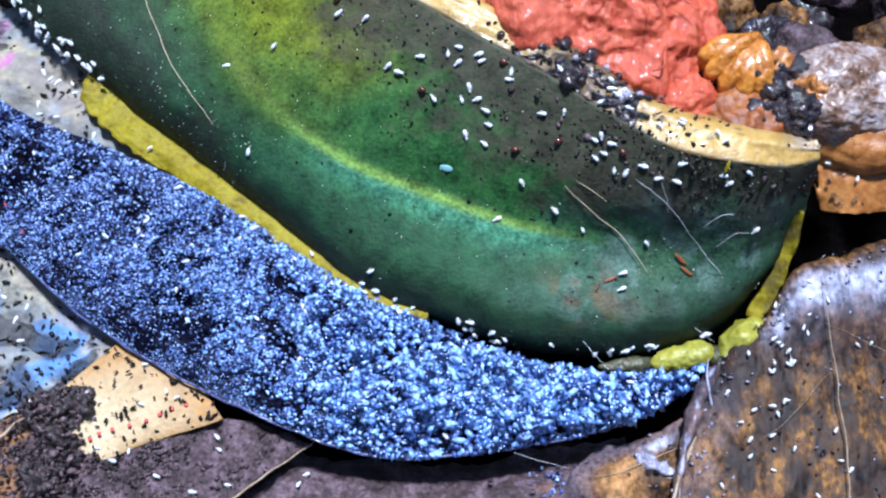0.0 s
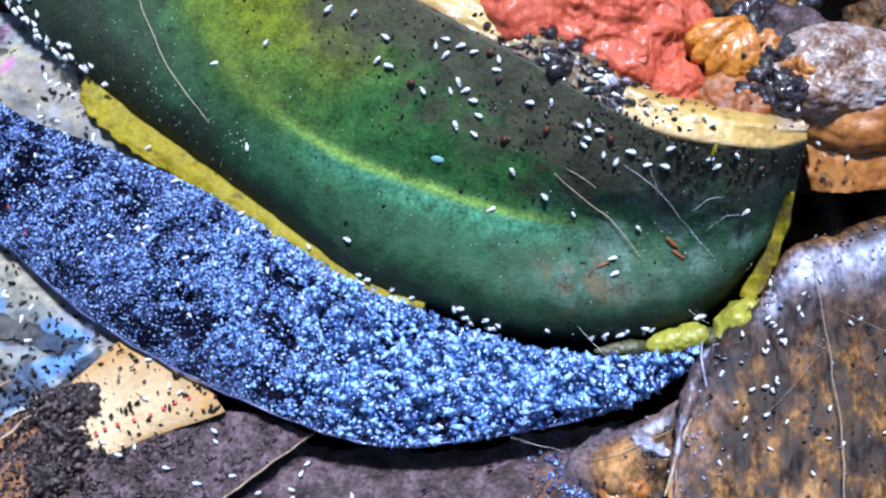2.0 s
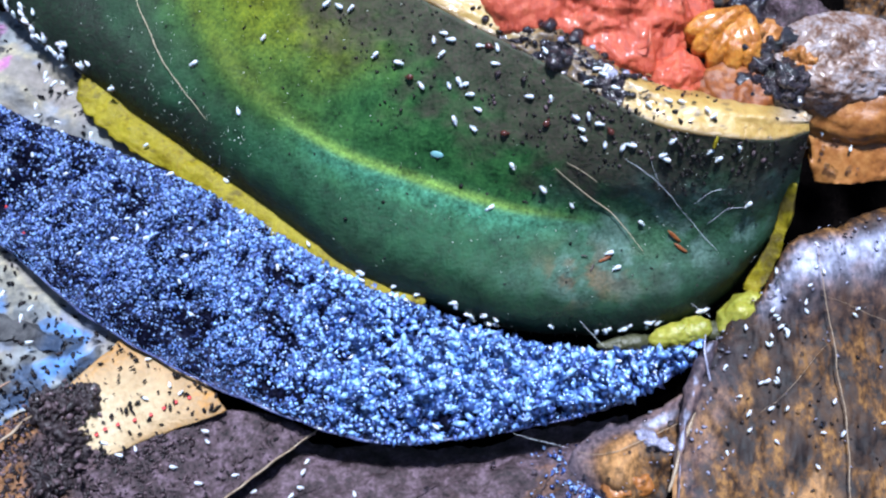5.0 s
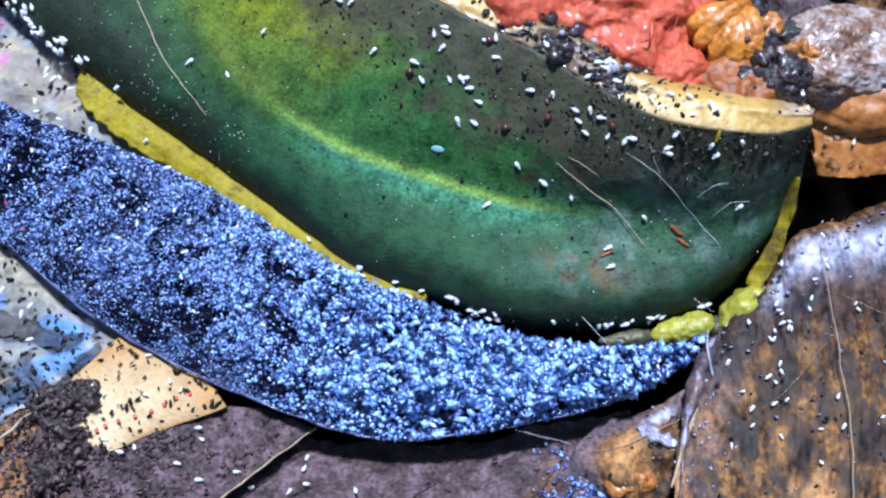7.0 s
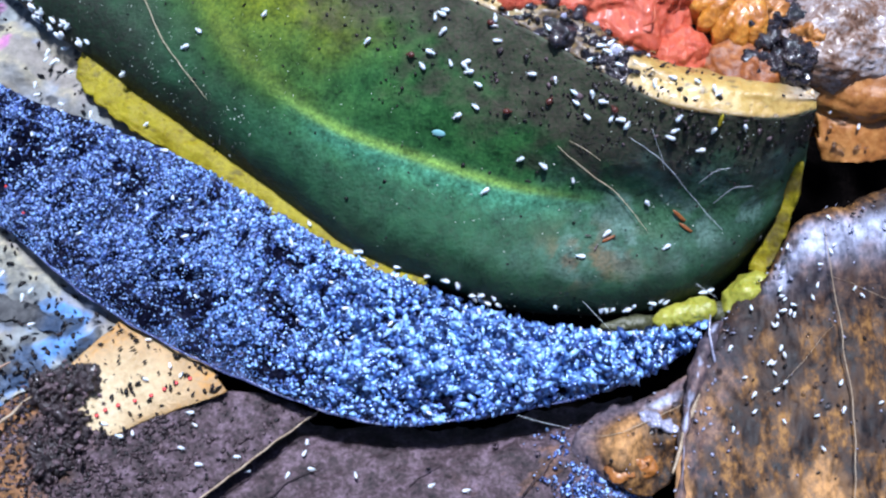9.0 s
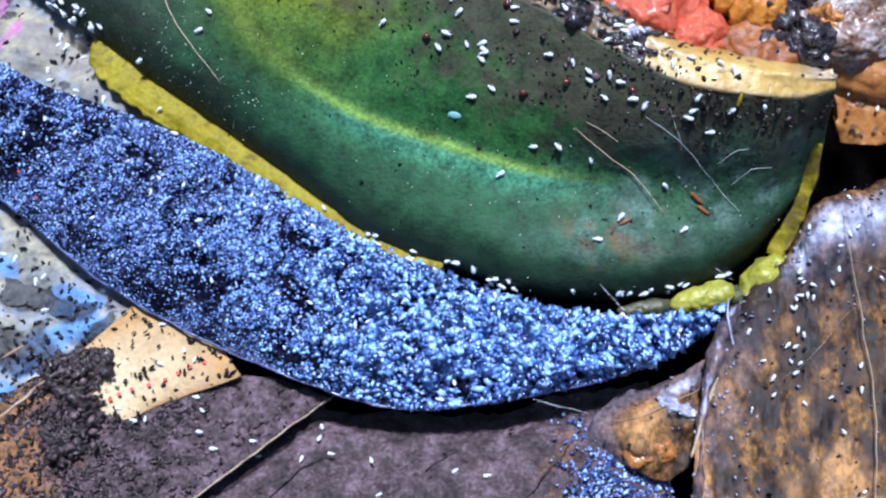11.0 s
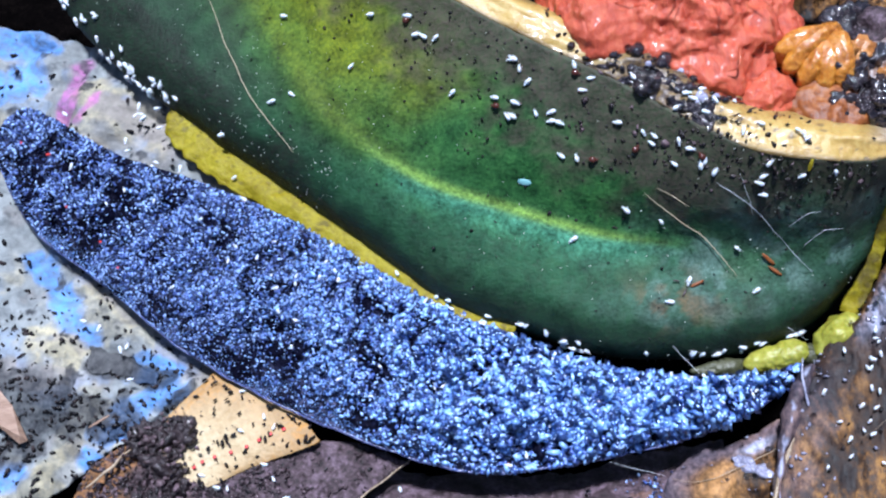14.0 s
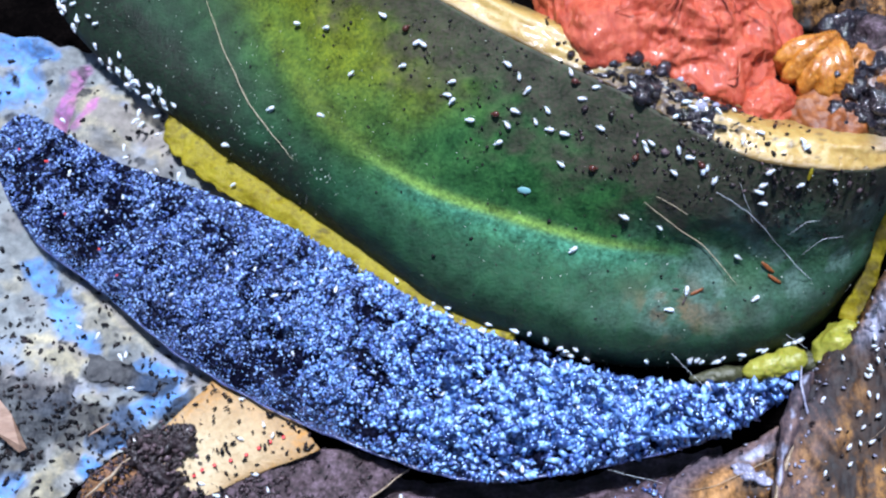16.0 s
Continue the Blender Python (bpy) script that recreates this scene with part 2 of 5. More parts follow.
def object_from(name, verts, faces, mat, parent=None, label="", attributes=None, smooth=True):
    me = bpy.data.meshes.new(name)
    me.from_pydata([tuple(v) for v in np.asarray(verts) * MM], [], [tuple(int(i) for i in f) for f in faces])
    me.materials.append(mat)
    if smooth:
        me.shade_smooth()
    for key, values in (attributes or {}).items():
        me.attributes.new(key, "FLOAT", "POINT").data.foreach_set("value", np.asarray(values, np.float32).ravel())
    ob = new(name, me)
    if parent:
        ob.parent = parent
    return tagged(ob, label)


def sheet(name, rows, nu, nv, thick, mat, parent=None, label="", relief=None, attributes=None, ragged=0.0):
    """A solid sheet of that thickness in mm along a smooth surface. relief(places, u, v): mm along the normal;
    attributes: name -> function(places, u, v). ragged: mm by which the rim wanders."""
    us, vs = np.linspace(0, 1, nu), np.linspace(0, 1, nv)
    grid = surface(rows, us, vs)
    u, v = np.meshgrid(us, vs)
    n = normals_of(grid)
    if ragged:
        rim = np.maximum(np.maximum(1 - u * nu / 3, 1 - (1 - u) * nu / 3), np.maximum(1 - v * nv / 3, 1 - (1 - v) * nv / 3)).clip(0, 1)
        for k, seed in enumerate((3.1, 8.7)):
            grid[..., k] += rim * ragged * fractal(grid, 2.5, 3, seed)
    height = relief(grid, u, v)[..., None] if relief else np.zeros((nv, nu, 1))
    top = grid + n * height
    low = grid - n * (thick + np.maximum(-height, 0))
    k = nu * nv
    verts = np.concatenate([top.reshape(-1, 3), low.reshape(-1, 3)])
    index = np.arange(k).reshape(nv, nu)
    quads = np.stack([index[:-1, :-1], index[:-1, 1:], index[1:, 1:], index[1:, :-1]], -1).reshape(-1, 4)
    ring = np.concatenate([index[0, :], index[1:, -1], index[-1, -2::-1], index[-2:0:-1, 0]])
    after = np.roll(ring, -1)
    sides = np.stack([ring, ring + k, after + k, after], -1)
    faces = np.concatenate([quads, quads[:, ::-1] + k, sides])
    a, b, c = top[nv // 2, nu // 2], top[nv // 2, nu // 2 + 1], top[nv // 2 + 1, nu // 2]
    if np.dot(np.cross(b - a, c - a), n[nv // 2, nu // 2]) < 0:
        faces = faces[:, ::-1]
    tags = {}
    for key, f in (attributes or {}).items():
        w = np.clip(f(grid, u, v), 0, 1).ravel()
        tags[key] = np.concatenate([w, w])
    return object_from(name, verts, faces, mat, parent, label, tags)


def place_on(rows, u, v, heading=0.0, lift=0.0):
    """The pose of a small thing that stands on a surface at (u, v): z along its normal, x at heading degrees from the u direction."""
    e = 0.004
    us, vs = np.array([max(u - e, 0), min(u + e, 1)]), np.array([max(v - e, 0), min(v + e, 1)])
    g = surface(rows, us, vs)
    place = g.mean((0, 1))
    du, dv = Vector((g[:, 1] - g[:, 0]).mean(0)), Vector((g[1] - g[0]).mean(0))
    n = du.cross(dv).normalized()
    if n.dot(Vector((0, -0.5, 0.85))) < 0:
        n = -n
    x = du.normalized()
    x = Matrix.Rotation(radians(heading), 3, n) @ x
    y = n.cross(x)
    m = Matrix((x, y, n)).transposed().to_4x4()
    m.translation = (Vector(place) + n * lift) * MM
    return m


def ball(rings=8, around=10):
    """Unit ball: vertices and faces."""
    verts, faces = [(0, 0, 1)], []
    for i in range(1, rings):
        a = math.pi * i / rings
        verts += [(math.sin(a) * math.cos(b), math.sin(a) * math.sin(b), math.cos(a)) for b in (2 * math.pi * j / around for j in range(around))]
    verts.append((0, 0, -1))
    for j in range(around):
        k = (j + 1) % around
        faces.append((0, 1 + j, 1 + k))
        for i in range(rings - 2):
            o = 1 + i * around
            faces.append((o + j, o + around + j, o + around + k, o + k))
        o = 1 + (rings - 2) * around
        faces.append((o + j, len(verts) - 1, o + k))
    return np.array(verts), faces


def lump(name, centre, radii, turn, mat, parent=None, label="", rough=0.15, size=4.0, rings=40, around=64, seed=0.0, creases=0.0, crease_size=2.0):
    """An uneven rounded body, radii in mm."""
    v, faces = ball(rings, around)
    p = v * np.array(radii)
    p = p + v * (fractal(p, size, 5, seed) * rough * min(radii))[:, None]
    if creases:
        p = p - v * (np.abs(fractal(p * np.array((1, 0.35, 1)), crease_size, 3, seed + 5)) * creases)[:, None]
    r = np.array(Euler([radians(a) for a in turn]).to_matrix())
    return object_from(name, p @ r.T + np.array(centre), faces, mat, parent, label)


def tube(name, points, radius, mat, parent=None, label="", steps=24, sides=6, taper=0.3, wave=0.0, seed=0.0):
    """A thin round thread or rib through points in mm."""
    s = np.linspace(0, 1, steps)
    path = spline(points, s)
    if wave:
        path = path + np.stack([fractal(path, 3, 2, seed + i) for i in range(3)], -1) * wave
    along = np.gradient(path, axis=0)
    along /= np.linalg.norm(along, axis=1, keepdims=True)
    side = np.cross(along, (0.13, 0.2, 0.97))
    side /= np.linalg.norm(side, axis=1, keepdims=True)
    over = np.cross(side, along)
    verts, faces = [], []
    for i in range(steps):
        r = radius * (taper + (1 - taper) * math.sin(math.pi * (0.08 + 0.84 * s[i])))
        for j in range(sides):
            a = 2 * math.pi * j / sides
            verts.append(path[i] + r * (math.cos(a) * side[i] + math.sin(a) * over[i]))
    for i in range(steps - 1):
        for j in range(sides):
            k = (j + 1) % sides
            faces.append((i * sides + j, i * sides + k, (i + 1) * sides + k, (i + 1) * sides + j))
    faces.append(tuple(range(sides))[::-1])
    faces.append(tuple((steps - 1) * sides + j for j in range(sides)))
    return object_from(name, verts, faces, mat, parent, label)


OCTA = (np.array([(1, 0, 0), (0.45, 0.85, 0.1), (-0.5, 0.8, -0.1), (-1, 0, 0), (-0.45, -0.8, 0.1), (0.5, -0.85, 0), (0.05, 0, 0.9), (-0.05, 0, -0.8)]),
        [(0, 1, 6), (1, 2, 6), (2, 3, 6), (3, 4, 6), (4, 5, 6), (5, 0, 6), (1, 0, 7), (2, 1, 7), (3, 2, 7), (4, 3, 7), (5, 4, 7), (0, 5, 7)])


def scatter(name, rows, count, dims, mat, parent=None, label="", where=None, lift=0.3, seed=1, tilt=0.5, spread=0.45, smooth=True, relief=None):
    """Many small uneven grains on a surface, in one mesh. dims: length, width, height in mm (or a function of u giving a factor);
    where(places, u, v): chance from 0 to 1."""
    rng = np.random.default_rng(seed)
    u, v = rng.random(count * 4), rng.random(count * 4)
    dense_u, dense_v = np.linspace(0, 1, 161), np.linspace(0, 1, 61)
    g = surface(rows, dense_u, dense_v)
    n = normals_of(g)
    iu, iv = u * 160, v * 60
    i, j = np.minimum(iu.astype(int), 159), np.minimum(iv.astype(int), 59)
    fu, fv = (iu - i)[:, None], (iv - j)[:, None]
    at = (g[j, i] * (1 - fu) + g[j, i + 1] * fu) * (1 - fv) + (g[j + 1, i] * (1 - fu) + g[j + 1, i + 1] * fu) * fv
    up = n[j, i]
    area = np.linalg.norm(np.cross(np.gradient(g, axis=1), np.gradient(g, axis=0)), axis=2)[j, i]
    chance = area / area.max()
    if where:
        chance = chance * np.clip(where(at, u, v), 0, 1)
    keep = np.nonzero(rng.random(len(u)) < chance * 1.6)[0][:count]
    base, faces0 = OCTA
    verts, faces = [], []
    raised = np.zeros(len(u))
    if relief:
        raised[keep] = relief(at[keep], u[keep], v[keep])
    for k in keep:
        z = up[k] + rng.normal(0, tilt, 3)
        z /= np.linalg.norm(z)
        x = np.cross(z, rng.normal(0, 1, 3))
        x /= np.linalg.norm(x)
        y = np.cross(z, x)
        f = min(math.exp(rng.normal(0, spread)), 1.7)
        d = [q * f for q in (dims(u[k], v[k]) if callable(dims) else dims)]
        w = base * np.array(d) * (1 + rng.normal(0, 0.12, (8, 1)))
        c = at[k] + up[k] * (d[2] * lift * 2 + raised[k])
        o = len(verts)
        verts.extend(w @ np.array((x, y, z)) + c)
        faces.extend((a + o, b + o, e + o) for a, b, e in faces0)
    ob = object_from(name, np.array(verts), faces, mat, parent, label, smooth=smooth)
    return tagged(ob, kind="stuff")


def thing(name, label, category, group="", at=(0, 0, 0)):
    ob = new(name)
    ob.empty_display_size = 0.002
    ob.location = Vector(at) * MM
    return tagged(ob, label, category, group)


def bell(x, centre, width):
    return np.exp(-((x - centre) / width) ** 2)


def step(x, low, high):
    f = np.clip((x - low) / (high - low), 0, 1)
    return f * f * (3 - 2 * f)


# ---- fitted surfaces, mm ----
RIND = [
    [(-64.5, 55.4, 9), (-52, 36.7, 7.5), (-35.3, 21.3, 6), (-19.9, 8.8, 5.5), (-9.5, -0, 5), (0, -4.6, 4.5), (10.6, -8.1, 4.5), (22, -8.4, 5), (32, -5.7, 5.5), (41.5, 2.7, 7)],
    [(-63.3, 51.6, 13), (-51.2, 33.6, 11.5), (-35.1, 18.7, 10), (-20.2, 6.7, 9.5), (-10.1, -1.9, 9), (-0.9, -6.3, 8.5), (9.4, -9.7, 8.5), (20.4, -10, 9), (30.1, -7.4, 9.5), (39.1, 0.7, 11)],
    [(-56.6, 50.3, 16.8), (-44.7, 32, 15.8), (-31.2, 17, 14.5), (-17.9, 6.1, 13.8), (-8, -1.1, 13.2), (0.9, -5, 12.7), (10.6, -8, 12.7), (20.9, -8.7, 13), (29.8, -6.8, 13.5), (38.2, 0, 15)],
    [(-43.4, 52.2, 20.5), (-31.7, 33, 20), (-23.5, 17.3, 19), (-13.2, 8.2, 18), (-3.2, 3.7, 17.5), (5.8, 0.6, 17), (14.6, -1.4, 17), (23.7, -3, 17), (31.2, -2.9, 17.5), (38.5, 1.3, 19)],
    [(-34, 49.5, 26.6), (-23.9, 31.2, 26.1), (-15.5, 19.6, 25.4), (-6.3, 11.9, 24.9), (2.6, 7.2, 24.4), (11.1, 2.8, 23.9), (18, 0.1, 23.9), (25.4, -1.3, 23.9), (31.7, -1.3, 23.9), (37.4, 1.5, 24.3)],
    [(-25.5, 47.3, 32), (-16.7, 29.6, 31.5), (-8.1, 22.1, 31), (0.2, 15.8, 31), (8.2, 10.7, 30.5), (16.1, 5, 30), (21.2, 1.7, 30), (27.1, 0.4, 30), (32.3, 0.4, 29.5), (36.6, 1.9, 29)],
]
RIM = [
    [(-25.5, 47.3, 32), (-16.7, 29.6, 31.5), (-8.1, 22.1, 31), (0.2, 15.8, 31), (8.2, 10.7, 30.5), (16.1, 5, 30), (21.2, 1.7, 30), (27.1, 0.4, 30), (32.3, 0.4, 29.5), (36.6, 1.9, 29)],
    [(-22.2, 46.8, 32.5), (-13.8, 29.9, 32), (-5.7, 22.1, 31.5), (1.8, 16.8, 31.5), (9.4, 12.1, 31), (17.2, 6.2, 30.5), (22.2, 3.3, 30.5), (27.9, 2.0, 30.5), (32.8, 1.8, 30), (36.5, 2.5, 29.5)],
    [(-18.9, 47.2, 32.3), (-10.8, 30.7, 32), (-3.3, 22.4, 31.6), (3.6, 18.3, 31.5), (10.8, 13.9, 31), (18.4, 7.8, 30.5), (23.4, 5.3, 30.4), (28.9, 3.9, 30.3), (33.5, 3.3, 30), (36.6, 3.0, 29.5)],
    [(-18.9, 54, 27.3), (-10.3, 36.4, 27), (-2.3, 27.7, 26.6), (4.9, 23.3, 26.5), (12.5, 18.6, 26), (20.6, 12.1, 25.5), (26.1, 10.9, 25.4), (31.9, 9.6, 25.3), (36.7, 8.9, 25), (39.8, 7.6, 24.5)],
]
LOWER_EDGE = [
    [(-41.8, 25.2, 10.2), (-34.8, 19.7, 9.8), (-27.8, 12.8, 9.6), (-19.8, 7.6, 9.3), (-14.3, 2.9, 9), (-9.4, -1.2, 8.8), (-5.4, -3.5, 8.7), (-1.3, -5, 8.5)],
    [(-42.4, 23.6, 9.9), (-36.2, 17.8, 9.5), (-29.3, 11.8, 9.3), (-21.4, 6.3, 9.1), (-15.3, 1.3, 8.8), (-10.2, -2.7, 8.7), (-6.2, -4.9, 8.7), (-2, -6, 8.8)],
    [(-43.2, 22.5, 9), (-37.8, 16.4, 8.6), (-30.8, 11.1, 8.4), (-23.1, 5.4, 8.2), (-16.3, 0.2, 8), (-11, -3.8, 8), (-6.9, -6, 8.1), (-2.6, -6.7, 8.4)],
]
SIDE_EDGE = [
    [(36.5, 1.2, 21), (36.6, -0.1, 18), (35.8, -2.5, 15), (34.5, -4.6, 12.5), (33.5, -6.1, 10.5)],
    [(37.7, 0.8, 21), (37.7, -1.2, 18), (37.3, -3.2, 15), (36.3, -5.2, 12.5), (34.6, -7.1, 10.5)],
]
STRIP = [
    [(-65, 24.6, 6.5), (-60.1, 27.2, 8), (-48.8, 19.4, 9), (-36.3, 13.8, 9), (-24.7, 7.6, 8.7), (-12.7, -1, 8.4), (-2.4, -6.6, 8.2), (9.2, -11.4, 8.5), (21.1, -13, 9), (28.5, -12, 9.5)],
    [(-64.9, 23.5, 6), (-59.2, 19.7, 7.1), (-48.9, 11.8, 7.6), (-37.3, 4.5, 7.6), (-26.7, -1.8, 7.4), (-15.3, -9, 7.3), (-4.7, -13.4, 6.9), (7.9, -15.4, 7.3), (20, -15.3, 8.3), (28.5, -12.5, 9.2)],
    [(-64.7, 22.1, 5.5), (-58.5, 11.6, 5), (-49.3, 3.5, 5), (-38.8, -5.7, 5), (-29, -11.9, 5), (-18.0, -17.4, 5), (-6.9, -20.9, 4.5), (6.5, -20.0, 5), (19, -17.6, 6.5), (28.5, -13.2, 8.8)],
]
PAPER = [
    [(-87.3, 46.9, 6), (-66.9, 42.6, 6.5), (-56.5, 39.1, 7.5), (-44.1, 33.8, 8.8), (-33.5, 25.1, 9), (-21.7, 14.8, 8)],
    [(-84.9, 33.5, 4.5), (-65.7, 31.7, 4.8), (-56.9, 27.2, 5.6), (-47.4, 19.6, 6.6), (-38.6, 14.1, 7), (-28.4, 8.8, 6.5)],
    [(-81.1, 13.6, 3), (-62.8, 11.1, 3.4), (-54.8, 6.4, 3), (-46.9, 1.3, 3.3), (-39.4, -3.2, 3), (-32.1, -7.5, 2.5)],
    [(-77.8, -2.8, 2), (-60.7, -4.2, 2.2), (-53, -7.7, 3), (-47.5, -8, 1.8), (-41.6, -9.4, 2.2), (-34.7, -7.9, 2.2)],
    [(-74, -20.2, 1.5), (-61.5, -23.1, 1.5), (-56, -22.9, 2), (-51.7, -19.8, 1.6), (-47.3, -15.7, 1.6), (-41.6, -13, 1.8)],
]
TAN = [
    [(-34.7, -6.9, 4), (-31.2, -9, 4.2), (-26.7, -12.4, 4), (-23.8, -16.4, 3.6)],
    [(-38.7, -10.8, 3.6), (-34.1, -13.2, 4), (-29.7, -15.6, 3.8), (-24.6, -16.8, 3.4)],
    [(-42.6, -14.9, 3.2), (-37.9, -16.6, 3.4), (-33.9, -18.3, 3.2), (-28.4, -18, 3)],
    [(-44.1, -16, 2.6), (-40.7, -18.6, 2.6), (-36.4, -20.8, 2.6), (-31.5, -18.9, 2.6)],
]
LEAF_LOW = [
    [(-48.9, -17.7, 2.2), (-43.8, -15.3, 2.4), (-36, -16.2, 2.6), (-27, -15.8, 2.6), (-19.7, -16.6, 2.6), (-14.2, -18.5, 2.5)],
    [(-50.6, -22, 1.8), (-43.7, -21.6, 2), (-36.1, -21.8, 2.2), (-28.5, -21.4, 2.3), (-23.1, -22.2, 2.4), (-19.5, -22.6, 2.4)],
    [(-52.1, -27.8, 1.2), (-43.5, -28.2, 1.6), (-37.7, -28.5, 2), (-33.1, -28.6, 2.2), (-29.7, -28.8, 2.3), (-27.1, -28.6, 2.4)],
    [(-54, -33.9, 0.6), (-45.6, -34.3, 1), (-40, -34.6, 1.3), (-38.3, -34.7, 1.5), (-36.5, -34.8, 1.7), (-34.9, -34.3, 1.8)],
]
LEAF_VIOLET = [
    [(-23.3, -15.4, -3), (-14.4, -18, -3), (-5.5, -18.6, -3), (4.1, -18.4, -3), (13.8, -16.7, -2), (21.5, -15.9, -1)],
    [(-25.3, -21.4, -1.2), (-15.5, -22, -0.3), (-5.7, -22.4, -0), (3.5, -22.7, 0.2), (12.7, -22.1, 1.4), (20.4, -21.5, 1.2)],
    [(-27.9, -26.7, -0.4), (-18.9, -27.3, 0.6), (-8.8, -28, 1), (1.3, -28, 1.2), (11.5, -28.4, 1.4), (21.3, -28.5, 1)],
    [(-29, -34, 0), (-20.4, -34.5, 1), (-9.5, -34.9, 1.3), (0.9, -35.3, 1.4), (11.4, -35.6, 1.4), (23.3, -35.8, 1)],
]
LEAF_BROWN = [
    [(32.9, -9, 5), (38.8, -4.4, 7), (43.1, -1.1, 9), (57.3, 4.2, 9)],
    [(30.5, -10.9, 8.5), (35.5, -6.4, 12), (39.5, -2.2, 15), (55.1, 2.5, 16)],
    [(28.5, -13.5, 9.5), (35, -9.1, 13), (39, -6, 16), (53.1, -3.2, 17)],
    [(26.4, -17.1, 9), (34.1, -15.3, 12), (39.7, -13.3, 13), (52.4, -12.1, 13)],
    [(23.8, -23.2, 7), (32.5, -23.4, 10), (39.8, -24, 11), (50, -24.2, 11)],
    [(22.2, -31.4, 6), (30.1, -32.4, 8.5), (38.5, -32.8, 9), (48.4, -33.1, 9)],
    [(19.2, -38.8, 4), (28.9, -39.6, 6), (37.6, -40.1, 7), (47.3, -40.4, 7)],
]
LEAF_SMALL = [
    [(16.5, -19.2, 1.5), (19.8, -18.4, 3), (24.7, -17, 4.5), (28.5, -15, 7)],
    [(13.8, -21.4, 2.2), (18.5, -21.4, 4.6), (23.5, -19.7, 5.4), (27.4, -18.1, 6.8)],
    [(13.3, -23.5, 1.8), (17.3, -25.3, 4.8), (21, -24.3, 5), (24.9, -22.2, 6)],
    [(14.9, -25.8, 0.8), (18.1, -27.8, 2.4), (20.9, -29, 2.6), (23.5, -27.7, 4)],
]
PEEL_AMBER = [
    [(39.5, 11, 22.5), (42.8, 11.8, 23.5), (48.1, 12.6, 23.5), (57.6, 14.2, 23.5)],
    [(40.1, 7.5, 22), (43.5, 8.3, 23), (48.7, 9.1, 23), (56.6, 9.9, 23)],
    [(40.5, 5, 20.3), (43.8, 4.9, 21.5), (49, 5.2, 21.5), (56.2, 6, 21.5)],
    [(41.2, 3.3, 18), (44.2, 2.5, 19), (49.3, 2.6, 19), (56.4, 2.7, 19)],
]


# ---- ground ----
def build_ground():
    s = np.linspace(-1, 1, 121)
    line = np.sign(s) * (np.abs(s) * 90 + np.abs(s) ** 14 * 4000)
    x, y = np.meshgrid(line, line)
    p = np.stack([x, y, np.zeros_like(x)], -1)
    z = -9 + fractal(p, 12, 5) * 3.5 + fractal(p, 3, 3, 5) * 0.5
    p[..., 2] = z
    n = len(line)
    i = np.arange(n * n).reshape(n, n)
    quads = np.stack([i[:-1, :-1], i[:-1, 1:], i[1:, 1:], i[1:, :-1]], -1).reshape(-1, 4)
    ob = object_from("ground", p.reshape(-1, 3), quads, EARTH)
    tagged(ob, "moist compost soil under the litter, colour blackened for deep shade", "ground", kind="structure")


